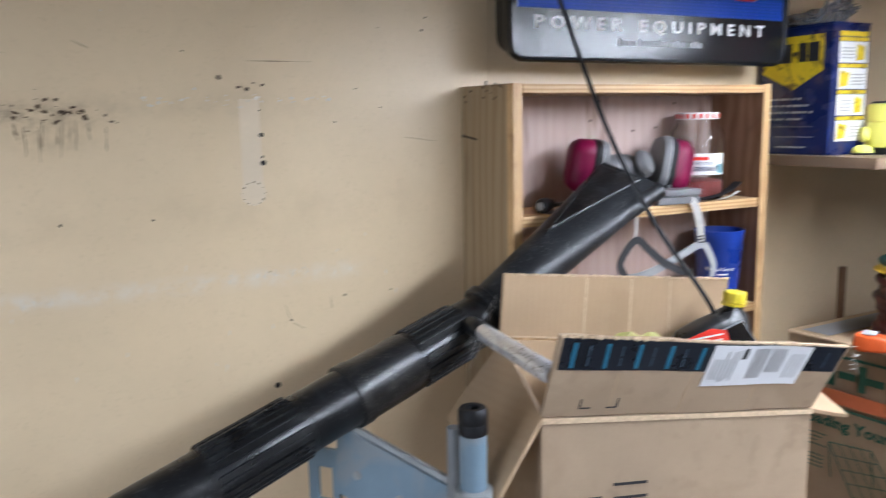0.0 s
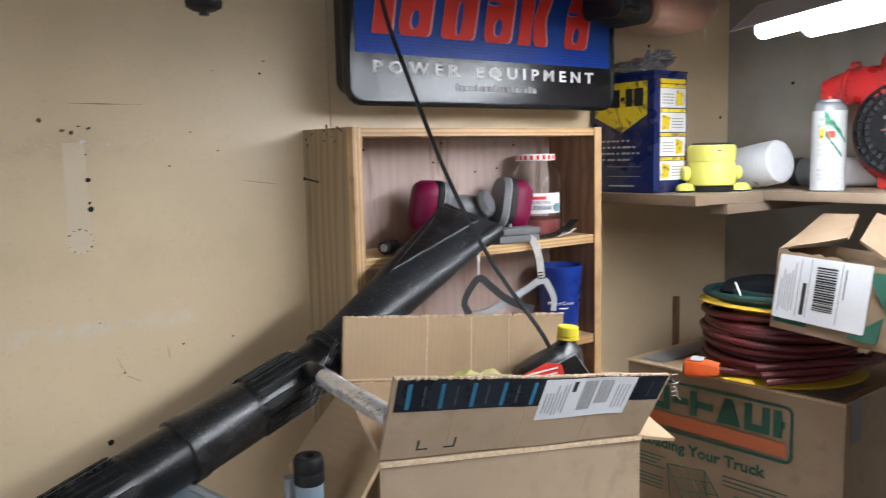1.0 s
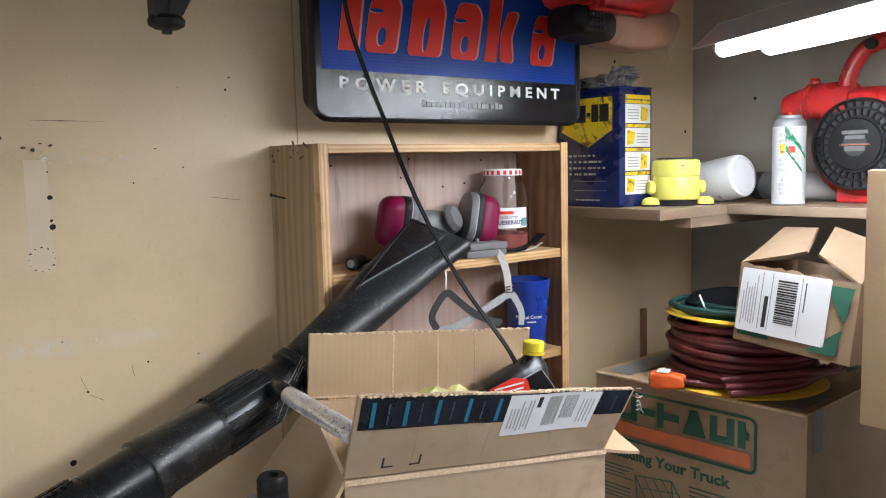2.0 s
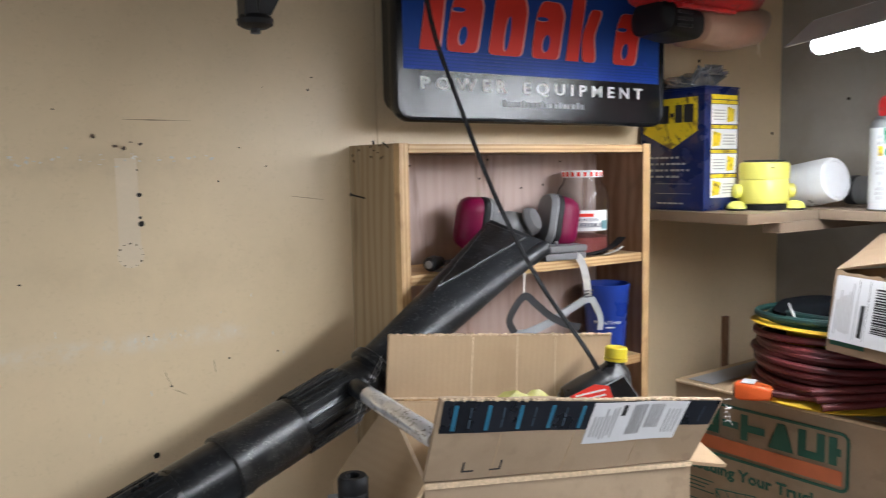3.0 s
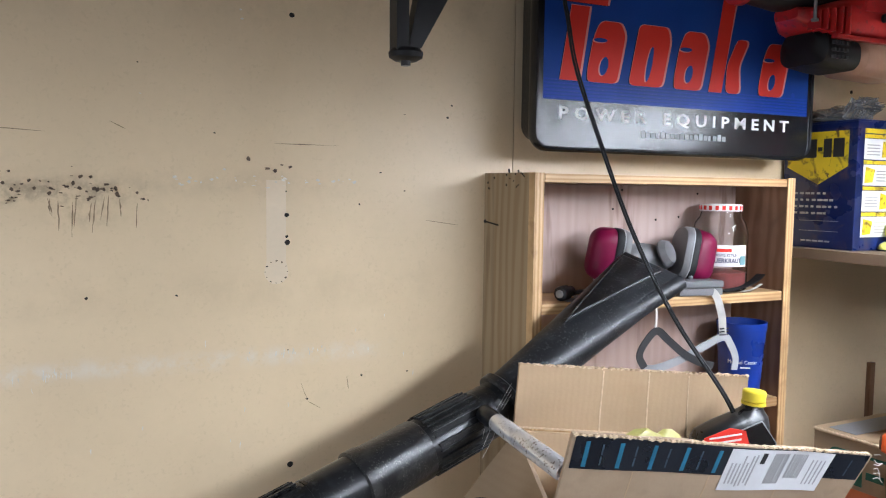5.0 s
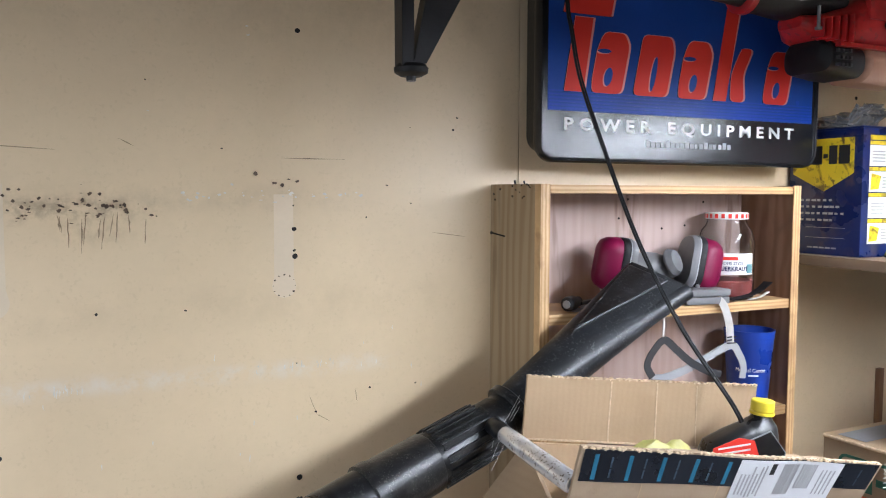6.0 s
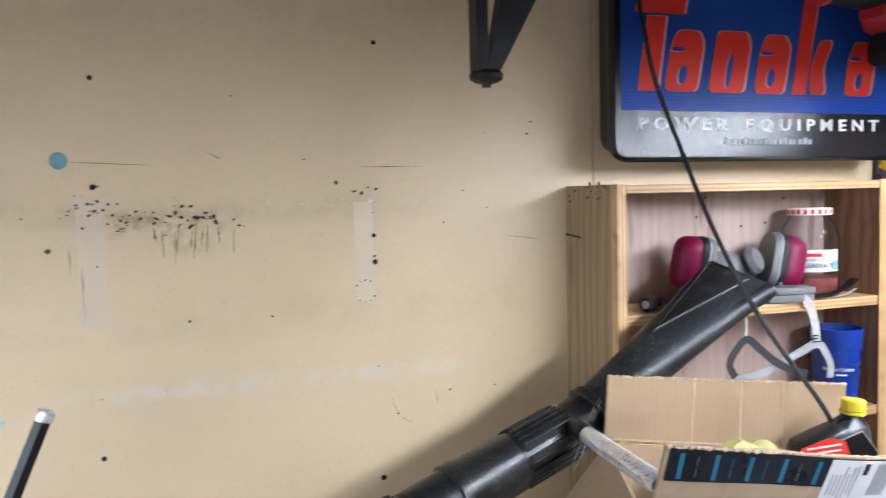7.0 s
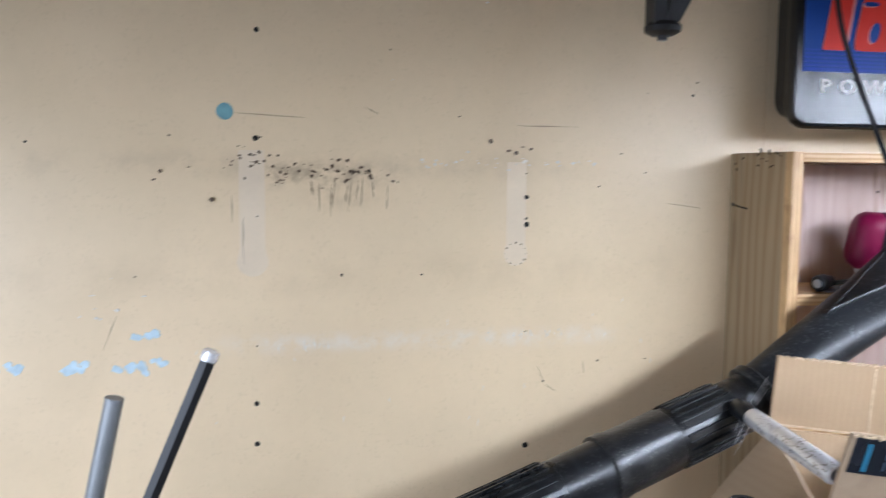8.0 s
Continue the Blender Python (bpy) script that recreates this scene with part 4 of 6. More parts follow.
coil(RC + Vector((0, 0, 0.143)), 0.098, 0.010, 2, 0.01, 0.0066, M_cordgreen, "green_cord", reel)
for k in range(3):
    a = spline([RC + Vector((0.02 + 0.02 * k, -0.16, 0.115 - 0.02 * k)), RC + Vector((0.06, -0.172, 0.07 - 0.015 * k)), RC + Vector((-0.06, -0.155 - 0.004 * k, 0.03 + 0.012 * k)), RC + Vector((-0.155, -0.07 + 0.01 * k, 0.012 + 0.012 * k))], 8)
    part("red_cord", sweep(a, 0.0068, 8), M_cordred, reel)
for k in range(3):
    a = spline([RC + Vector((0.0, -0.13, 0.15)), RC + Vector((0.06 + 0.02 * k, -0.165, 0.10)), RC + Vector((0.12 + 0.02 * k, -0.15, 0.03)), RC + Vector((0.2 + 0.02 * k, -0.13, 0.012))], 8)
    part("green_cord", sweep(a, 0.0068, 8), M_cordgreen, reel)
PG = Vector((1.013, -0.31, 1.104))
pgm = frame_of(PG, Vector((0.05, -0.11, 0.0)))
plug = part("plug", loft(bmesh.new(), [[pgm @ Vector((x, y, z)) for x, y in round_rect(w, h, 0.006, 4)] for w, h, z in ((0.03, 0.03, -0.03), (0.036, 0.034, -0.02), (0.034, 0.03, 0.01), (0.028, 0.024, 0.03), (0.02, 0.02, 0.034))]), M_orangepl, reel, "bright orange plug")
part("plug_face", lathe([(0.014, -0.034), (0.0145, -0.031), (0.0145, -0.03)], pgm, 20), M_plyin, plug)
part("wire_tag", boxed((-0.016, 0.0175, -0.02), (0.016, 0.0185, 0.004), pgm), M_label, plug)
part("red_cord", sweep(spline([PG + Vector((0.012, -0.03, 0)), PG + Vector((0.04, -0.085, 0.0)), PG + Vector((0.1, -0.17, 0.012)), PG + Vector((0.2, -0.21, 0.03))], 8), 0.0065, 8), M_cordred, reel)
part("cable_tie", rod(RC + Vector((-0.125, 0.0, 0.15)), RC + Vector((-0.105, 0.03, 0.18)), 0.002, seg=8), M_white, reel)
part("black_cover", loft(bmesh.new(), [[RC + Vector((0.02 + w * math.cos(a), 0.05 + d * math.sin(a), z)) for a in [k * math.pi / 12 for k in range(24)]] for w, d, z in ((0.10, 0.07, 0.14), (0.10, 0.07, 0.155), (0.085, 0.06, 0.168), (0.05, 0.035, 0.174))]), M_cloth, reel, "black fabric bundle")

# ---- small open box on the reel ----
STL, STR = Vector((1.051, -0.441, 1.343)), Vector((1.014, -0.669, 1.329))
SBL, SBR = Vector((1.028, -0.440, 1.209)), Vector((0.989, -0.666, 1.205))
SD = Vector((0.165, -0.02, -0.008))
sb = thing("small_box", "small torn brown box with a white shipping label", "cardboard box")
part("front_side", panel(SBL, SBR, STR, STL, 0.004, wave=0.002, nu=20, nv=4, rough_top=0.003), M_card3, sb)
part("side", panel(SBR, SBR + SD, STR + SD, STR, 0.004), M_card3, sb)
part("side", panel(SBL + SD, SBL, STL, STL + SD, 0.004), M_card3, sb)
part("back_side", panel(SBR + SD, SBL + SD, STL + SD, STR + SD, 0.004), M_card3, sb)
part("bottom", panel(SBL, SBR, SBR + SD, SBL + SD, 0.004), M_card3, sb)
yv = (STR - STL).normalized()
part("left_flap", panel(STL, Vector((1.029, -0.573, 1.375)), Vector((1.215, -0.499, 1.398)), Vector((1.242, -0.418, 1.394)), 0.004, wave=0.003, nu=4, nv=4), M_card3, sb)
part("right_flap", panel(Vector((1.035, -0.591, 1.371)), STR, Vector((1.207, -0.624, 1.371)), Vector((1.19, -0.543, 1.403)), 0.004, wave=0.003, nu=4, nv=4), M_card3, sb)
SQ2 = (SBL, SBR, STR, STL)
patch(SQ2, 0.03, 0.06, 0.32, 0.12, 0.0006, M_green, "green_print", sb, 0.002)
nrm = (SBR - SBL).cross(STL - SBL).normalized()
SM = plane_frame(SBL, SBR, STL) @ Matrix.Translation((0, 0, 0.0028))
part("green_corner", outline([(0.17, 0.118), (0.222, 0.118), (0.212, 0.062), (0.205, 0.068)], 0.0006, SM), M_green, sb, smooth=0)
part("green_corner", outline([(0.15, 0.006), (0.205, 0.006), (0.21, 0.05)], 0.0006, SM), M_green, sb, smooth=0)
LM = SM @ Matrix.Translation((0.004, 0.016, 0.0006))
lab = part("shipping_label", outline(round_rect(0.178, 0.112, 0.004, 3, 0.089, 0.056), 0.0006, LM), M_label, sb, "white printed shipping label", smooth=0)
LM2 = LM @ Matrix.Translation((0, 0, 0.0007))
rng = random.Random(3)
y = 0.024
while y < 0.098:
    h = rng.uniform(0.001, 0.0035)
    part("barcode_bar", boxed((0.078, y, 0), (0.117, y + h, 0.0003), LM2), M_ink, lab, smooth=0)
    y += h + rng.uniform(0.0008, 0.0022)
for k in range(6):
    bars([(0.008 + 0.0055 * k, 0.01 + rng.uniform(0, 0.01), 0.0022, rng.uniform(0.05, 0.09))], LM2, M_grey, "print_line", lab, 0.0003)
bars([(0.054, 0.012, 0.008, 0.055), (0.046, 0.008, 0.0008, 0.1), (0.066, 0.008, 0.0008, 0.1), (0.125, 0.008, 0.0008, 0.1), (0.132, 0.05, 0.002, 0.05)], LM2, M_ink, "print_line", lab, 0.0003)

# ---- near box at the edge of the aisle ----
nb = thing("tall_box", "plain brown cardboard box standing close by", "cardboard box")
part("body", boxed((0.832, -0.93, 1.165), (1.05, -0.752, 1.512), bevel=0.003), M_card, nb)
# made-up black block with a lid, stands in for the unclear darkness below
filler = thing("dark_filler_block", "added black block filling the dark area under the tall box", "bin")
part("body", boxed((0.875, -0.925, BZ), (1.045, -0.785, 1.15), bevel=0.006), M_blackrub, filler)
part("lid", boxed((0.868, -0.93, 1.1505), (1.05, -0.778, 1.1645), bevel=0.004), M_blackrub, filler)

# ---- on the corner shelf ----
can = thing("oil_can", "tall rectangular blue tin can with yellow print", "can")
part("body", boxed((1.031, -0.177, SZ), (1.137, -0.009, SZ + 0.245), bevel=0.005), M_bluecan, can)
part("rim", boxed((1.030, -0.178, SZ + 0.2435), (1.138, -0.008, SZ + 0.2475), bevel=0.002), M_bluecan, can)
KM = plane_frame((1.031, -0.009, SZ), (1.031, -0.177, SZ), (1.031, -0.009, SZ + 0.2)) @ Matrix.Translation((0, 0, 0.0004))
part("shield", outline([(0.01, 0.228), (0.15, 0.228), (0.15, 0.16), (0.085, 0.125), (0.01, 0.16)], 0.0006, KM), M_yellow, can, "yellow printed shield, scratched", smooth=0)
bars([(0.02, 0.178, 0.03, 0.036), (0.053, 0.178, 0.026, 0.036), (0.082, 0.19, 0.01, 0.008), (0.095, 0.178, 0.018, 0.036), (0.117, 0.178, 0.024, 0.036)], on(KM, 0, 0, 0.0006), M_ink, "shield_mark", can)
wrd = random.Random(44)
bars([(0.03 + 0.0135 * j + 0.002 * (k % 2), 0.106 - 0.013 * k, wrd.uniform(0.006, 0.0115), 0.0042) for k in range(4) for j in range(6 + k % 3)] + [(0.045, 0.034, 0.09, 0.0008), (0.045, 0.054, 0.09, 0.0008)] + [(0.05 + 0.014 * j, 0.013, 0.011, 0.003) for j in range(5)], KM, M_grey, "small_print", can)
KF = plane_frame((1.031, -0.177, SZ), (1.137, -0.177, SZ), (1.031, -0.177, SZ + 0.2)) @ Matrix.Translation((0, 0, 0.0004))
for k in range(4):
    y0 = 0.026 + k * 0.049
    part("instruction_panel", boxed((0.018, y0, 0), (0.1, y0 + 0.039, 0.0005), KF), M_white, can, smooth=0)
    part("yellow_band", boxed((0.018, y0 + 0.040, 0), (0.1, y0 + 0.047, 0.0005), KF), M_yellow, can, smooth=0)
    part("picture", outline([(0.022 + 0.045 * (k % 2), y0 + 0.004), (0.044 + 0.045 * (k % 2), y0 + 0.006), (0.05 + 0.04 * (k % 2), y0 + 0.03), (0.024 + 0.045 * (k % 2), y0 + 0.035)], 0.0004, on(KF, 0, 0, 0.0005)), M_yellow, can, smooth=0)
    bars([(0.055 - 0.03 * (k % 2), y0 + 0.008 + 0.006 * j, 0.036, 0.0022) for j in range(4)], on(KF, 0, 0, 0.0005), M_grey, "small_print", can, 0.0003)
part("yellow_band", boxed((0.018, 0.222, 0), (0.1, 0.231, 0.0005), KF), M_yellow, can, smooth=0)
# film bundle on top
film_ = thing("plastic_bag", "crumpled clear plastic bag on the can", "plastic bag")
bm = bmesh.new()
bmesh.ops.create_icosphere(bm, subdivisions=4, radius=1.0)
for v in bm.verts:
    n = abs(noise.noise(v.co * 2.7)) * 0.6 + noise.noise(v.co * 7.0) * 0.3
    v.co = Vector((v.co.x * 0.045, v.co.y * 0.075, max(-0.5, v.co.z) * 0.021)) * (0.8 + n)
    if v.co.y < -0.04:
        v.co.z += 0.02
bmesh.ops.transform(bm, matrix=Matrix.Translation((1.085, -0.10, SZ + 0.258)), verts=bm.verts)
part("bag", bm, M_foil, film_, smooth=20)

timer = thing("yellow_figure_timer", "pale yellow round plastic gadget with side knobs and feet", "gadget")
TC = Vector((1.16, -0.222, SZ))
RV = Vector((0.785, -0.62, 0)).normalized()
FV = Vector((-0.62, -0.785, 0)).normalized()
part("body", lathe([(0.040, 0.012), (0.0465, 0.014), (0.048, 0.018), (0.047, 0.058), (0.0455, 0.06), (0.0455, 0.0615), (0.0475, 0.063), (0.0485, 0.088), (0.0465, 0.094), (0.042, 0.096)], Matrix.Translation(TC), 40), M_yellowpl, timer)
part("lid", lathe([(0.0405, 0.0955), (0.0405, 0.099), (0.038, 0.1), (0.02, 0.1005)], Matrix.Translation(TC), 36), M_greydk, timer, "dark round lid")
part("base", lathe([(0.043, 0.0), (0.044, 0.003), (0.044, 0.0115), (0.041, 0.012)], Matrix.Translation(TC), 36), M_blackrub, timer, "black base")
part("slot", boxed((-0.004, -0.0005, 0), (0.004, 0.002, 0.0018), Matrix.Translation(TC + FV * 0.0487 + Vector((0, 0, 0.083))) @ Matrix.Rotation(math.atan2(RV.y, RV.x), 4, "Z")), M_hole, timer)
for s in (-1, 1):
    part("knob", lathe([(0.012, 0.0), (0.0145, 0.004), (0.0145, 0.012), (0.011, 0.015)], frame_of(TC + RV * (s * 0.045) + Vector((0, 0, 0.038)), RV * s), 24), M_yellowpl, timer)
    foot = part("foot", lathe([(0.0195, 0.0035), (0.0195, 0.006), (0.0165, 0.013), (0.01, 0.0175), (0.003, 0.0185)], Matrix.Translation(TC + RV * (s * 0.057) + FV * 0.012), 24), M_yellowpl, timer)
    part("sole", lathe([(0.020, 0.0), (0.0205, 0.0018), (0.0197, 0.0034)], Matrix.Translation(TC + RV * (s * 0.057) + FV * 0.012), 24), M_blackrub, foot)

wb = thing("white_bottle", "white plastic bottle lying on its side", "bottle")
wm = frame_of((1.300, -0.290, SZ + 0.0585), (0.12, 0.97, -0.17))
part("body", lathe([(0.036, -0.001), (0.038, -0.003), (0.044, -0.001), (0.0465, 0.006), (0.0465, 0.12), (0.042, 0.14), (0.02, 0.158), (0.016, 0.175)], wm, 40), M_whitepl, wb)
part("label", lathe([(0.0468, 0.03), (0.0471, 0.031), (0.0471, 0.11), (0.0468, 0.111)], wm, 40, caps=False), M_label, wb, "grey printed label")
bm = bmesh.new()
for k in range(8):
    for j in range(3):
        a = radians(150 + 22 * k)
        box(bm, (0.0472, -0.006, 0.04 + 0.022 * j), (0.0476, 0.006, 0.047 + 0.022 * j), wm @ Matrix.Rotation(a, 4, "Z"))
part("label_print", bm, M_grey, wb, smooth=0)

sp = thing("spray_can", "white spray paint can with green drips", "spray can")
sc = Matrix.Translation((1.276, -0.406, SZ)) @ Matrix.Diagonal((0.97, 0.97, 1.06, 1))
part("body", lathe([(0.030, 0), (0.033, 0.002), (0.033, 0.005), (0.0325, 0.007), (0.0325, 0.142), (0.033, 0.144), (0.033, 0.147)], sc, 40), M_canwhite, sp)
part("dome", lathe([(0.0325, 0.1472), (0.0305, 0.156), (0.025, 0.162), (0.0235, 0.1625), (0.0235, 0.167), (0.022, 0.168), (0.012, 0.1685), (0.006, 0.1686)], sc, 36), M_galv, sp, "bare metal dome")
part("stem", lathe([(0.004, 0.1686), (0.004, 0.174)], sc, 12), M_signred, sp)
vdir = math.degrees(math.atan2(-1.23 + 0.425, -0.27 - 1.285))
def on_can(bm, a, z, w, h, r=0.0327):
    box(bm, (r, -w / 2, z), (r + 0.0006, w / 2, z + h), sc @ Matrix.Rotation(radians(vdir + a), 4, "Z"))
bm = bmesh.new()
drip = random.Random(8)
for base, z0, slope in ((-12, 0.135, 0.00055), (-8, 0.10, 0.0007), (10, 0.12, 0.0006)):
    for k in range(16):
        on_can(bm, base + k * 3.6, z0 - slope * k * 3.6 + drip.uniform(-0.001, 0.001), 0.0024, 0.005 if k > 3 else 0.012)
for k in range(10):
    on_can(bm, -10 + k * 2.2, 0.118 + drip.uniform(0, 0.008), 0.0022, drip.uniform(0.008, 0.016))
tagged(part("paint_drip", bm, mat("green_paint", (0.005, 0.16, 0.075), 0.3), sp, "dried green paint drips", smooth=0), kind="stuff")
bm = bmesh.new()
for k in range(5):
    on_can(bm, -28 + 3 * k, 0.097, 0.002, 0.018)
part("yellow_badge", bm, M_yellow, sp, smooth=0)
bm = bmesh.new()
for k in range(7):
    on_can(bm, 0 + 3.2 * k, 0.098, 0.002, 0.012)
part("red_badge", bm, M_signred, sp, smooth=0)
bm = bmesh.new()
for z, a0, a1 in ((0.128, -30, 20), (0.117, -34, 12), (0.036, -34, 30), (0.028, -34, 22), (0.020, -30, 34), (0.054, 0, 40), (0.082, -34, 2), (0.073, -34, 6), (0.064, -34, -2), (0.045, -24, -10), (0.012, 30, 44)):
    for k in range(int((a1 - a0) / 5)):
        on_can(bm, a0 + 5 * k, z, 0.0018, 0.006)
tagged(part("small_print", bm, M_grey, sp, smooth=0), kind="stuff")

gc = thing("grey_tin", "grey printed tin lying behind the spray can", "tin")
gm = frame_of((1.465, -0.24, SZ + 0.031), (0.02, -1, 0))
part("body", lathe([(0.029, 0), (0.031, 0.002), (0.031, 0.23), (0.029, 0.232)], gm, 32), M_galv, gc)
part("band", lathe([(0.0312, 0.06), (0.0315, 0.061), (0.0315, 0.20), (0.0312, 0.201)], gm, 32, caps=False), M_label, gc)
part("cap", lathe([(0.0315, -0.012), (0.0325, -0.01), (0.0325, 0.008), (0.0318, 0.009)], gm, 28), M_greydk, gc)

# hand-held blower
hb = thing("handheld_blower", "red hand-held blower with black fan cover", "blower")
HC = Vector((1.415, -0.500, SZ + 0.118))
HD = Vector((-0.96, 0.05, 0)).normalized()
hm = frame_of(HC, HD)
part("housing", lathe([(0.07, -0.07), (0.1, -0.062), (0.112, -0.045), (0.116, -0.02), (0.114, 0.015), (0.104, 0.03), (0.098, 0.034)], hm, 48), M_red, hb)
part("fan_cover", lathe([(0.092, 0.0345), (0.09, 0.042), (0.08, 0.046), (0.05, 0.045), (0.048, 0.05), (0.046, 0.056), (0.02, 0.058)], hm, 44), M_greydk, hb, "black fan cover")
for r in (0.0885, 0.072, 0.0545):
    part("cover_ring", lathe([(r - 0.0022, 0.044), (r - 0.0022, 0.0535), (r + 0.0022, 0.0535), (r + 0.0022, 0.044)], hm, 44, caps=False), M_blackrub, hb)
part("hub_cap", lathe([(0.051, 0.0565), (0.05, 0.0575), (0.01, 0.0578)], hm, 40), M_blackrub, hb)
for k in range(30):
    a = 2 * math.pi * k / 30
    part("slat", boxed((0.055, -0.002, 0.0455), (0.086, 0.002, 0.0515), hm @ Matrix.Rotation(a, 4, "Z")), M_blackrub, hb)
part("hub_print", bars([(-0.02, 0.01, 0.04, 0.007), (-0.026, 0.0, 0.052, 0.0015), (-0.02, -0.014, 0.04, 0.01), (-0.026, 0.02, 0.052, 0.007)], on(hm, 0, 0, 0.058), M_greypl, "badge_print", hb).data and boxed((-0.03, -0.002, 0.0583), (0.03, -0.0005, 0.0588), hm), M_orange, hb, smooth=0)
sn0, sn1 = HC + Vector((0.0, 0.03, 0.075)), HC + Vector((-0.02, 0.165, 0.083))
rings = []
for k in range(8):
    t = k / 7
    c = sn0.lerp(sn1, t) + Vector((0, 0, 0.012 * math.sin(math.pi * t)))
    r = 0.05 * (1 - t) + 0.026 * t
    rings.append([c + Vector((math.cos(a) * r * 0.9, 0, math.sin(a) * r)) for a in [2 * math.pi * j / 24 for j in range(24)]])
part("snout", loft(bmesh.new(), rings), M_red, hb)
part("snout_collar", lathe([(0.034, 0), (0.037, 0.003), (0.037, 0.009), (0.033, 0.012)], frame_of(sn0.lerp(sn1, 0.62) + Vector((0, 0, 0.011)), sn1 - sn0), 28), M_red, hb)
part("screw_boss", lathe([(0.011, 0), (0.012, 0.006), (0.008, 0.012)], Matrix.Translation(sn0.lerp(sn1, 0.55) + Vector((-0.01, 0, 0.048))), 16), M_red, hb)
hp = spline([HC + Vector((-0.01, 0.05, 0.09)), HC + Vector((-0.01, 0.035, 0.15)), HC + Vector((-0.005, 0.0, 0.195)), HC + Vector((0, -0.08, 0.205)), HC + Vector((0, -0.15, 0.17)), HC + Vector((0, -0.14, 0.06))], 8)
part("handle", sweep(hp, 0.017, 16), M_red, hb)
part("knob", lathe([(0.011, 0), (0.011, 0.012)], frame_of(HC + Vector((-0.022, -0.01, 0.195)), (-1, 0, 0)), 16), M_blackrub, hb)
part("foot", boxed((-0.03, -0.06, -0.118), (0.045, 0.05, -0.085), Matrix.Translation(HC), 0.006), M_red, hb)

# ---- strip lamp ----
lamp = thing("strip_lamp", "hanging white strip lamp with two lit tubes", "lamp")
L0, L1 = Vector((1.035, -0.445, 1.724)), Vector((0.523, -1.532, 1.72))
side = Vector((0, 0, 1)).cross(L1 - L0).normalized()
def lp(e, s, z):
    return e + side * s + Vector((0, 0, z))
part("housing", panel(lp(L0, 0.05, 0.04), lp(L1, 0.05, 0.04), lp(L1, -0.05, 0.04), lp(L0, -0.05, 0.04), -0.03), M_fixture, lamp)
for s in (-1, 1):
    part("reflector", panel(lp(L0, s * 0.0505, 0.039), lp(L1, s * 0.0505, 0.039), lp(L1, s * 0.1, -0.004), lp(L0, s * 0.1, -0.004), 0.0015 * s), M_fixture, lamp)
for s in (-0.036, 0.036):
    off = (L1 - L0).normalized() * (0.0 if s < 0 else 0.03)
    tb = part("tube", rod(L0 + side * s + off, L1 + side * s, 0.016, seg=16), M_tube, lamp, "glowing fluorescent tube")
    for e in (L0 + off, L1):
        part("end_cap", rod(e + side * s - (L1 - L0).normalized() * 0.012, e + side * s - (L1 - L0).normalized() * 0.0005, 0.013, seg=14), M_galv, tb)
for t in (0.12, 0.88):
    p = L0.lerp(L1, t) + Vector((0, 0, 0.069))
    part("wire", rod(p, (p.x, p.y, TOP), 0.0015, seg=6), M_galv, lamp)

# ---- in the cabinet ----
mask = thing("respirator_mask", "grey half-face respirator with two magenta filter cartridges", "respirator")
def cartridge(c, axis, w, h, up=(0, 0, 1)):
    m = frame_of(c, axis, up)
    def rr(wf, hf, z):
        return [m @ Vector((x, y, z)) for x, y in round_rect(w * wf, h * hf, min(w * wf, h * hf) * 0.42, 7)]
    body = part("cartridge", loft(bmesh.new(), [rr(0.96, 0.96, 0), rr(1, 1, 0.003), rr(0.96, 0.96, 0.024), rr(0.76, 0.84, 0.034), rr(0.6, 0.7, 0.038), rr(0.3, 0.4, 0.039)]), M_magenta, mask, "magenta filter cartridge")
    part("black_band", loft(bmesh.new(), [rr(1.0, 1.0, -0.0005), rr(1.02, 1.02, -0.003), rr(1.02, 1.02, -0.011), rr(0.99, 0.99, -0.013)]), M_blackrub, body)
    part("grey_cover", loft(bmesh.new(), [rr(0.99, 0.99, -0.0135), rr(1.01, 1.01, -0.016), rr(1.0, 1.0, -0.02), rr(0.94, 0.94, -0.026), rr(0.6, 0.6, -0.028)]), M_greypl, body, "grey cartridge cover")
    part("white_line", loft(bmesh.new(), [rr(1.021, 1.021, -0.0125), rr(1.026, 1.026, -0.0135), rr(1.021, 1.021, -0.0145)], caps=False), M_greylt, body)
cartridge(Vector((0.548, -0.078, 1.432)), (-0.80, 0.30, 0.12), 0.058, 0.094, (-0.32, 0, 1))
cartridge(Vector((0.722, -0.085, 1.428)), (0.88, -0.25, -0.2), 0.066, 0.098, (0.45, 0, 1))
rings = []
for k in range(9):
    t = k / 8
    c = Vector((0.566, -0.06, 1.425)).lerp(Vector((0.69, -0.065, 1.42)), t)
    r = 0.015 + 0.013 * math.sin(math.pi * t)
    rings.append([c + Vector((0, math.cos(a) * r * 1.1, math.sin(a) * r)) for a in [2 * math.pi * j / 20 for j in range(20)]])
part("face_piece", loft(bmesh.new(), rings), M_greypl, mask, "grey rubber face piece")
part("valve", lathe([(0.024, 0), (0.025, 0.004), (0.02, 0.014), (0.01, 0.016)], frame_of((0.655, -0.09, 1.432), (0.4, -0.8, 0.35)), 24), M_greypl, mask)
part("chin_cover", loft(bmesh.new(), [[Vector((0.62 + x, -0.08 + y, z)) for x, y in round_rect(w, d, 0.018, 5)] for w, d, z in ((0.08, 0.06, S1 + 0.0005), (0.095, 0.075, S1 + 0.006), (0.095, 0.075, S1 + 0.02), (0.06, 0.05, 1.405))]), M_greydk, mask)
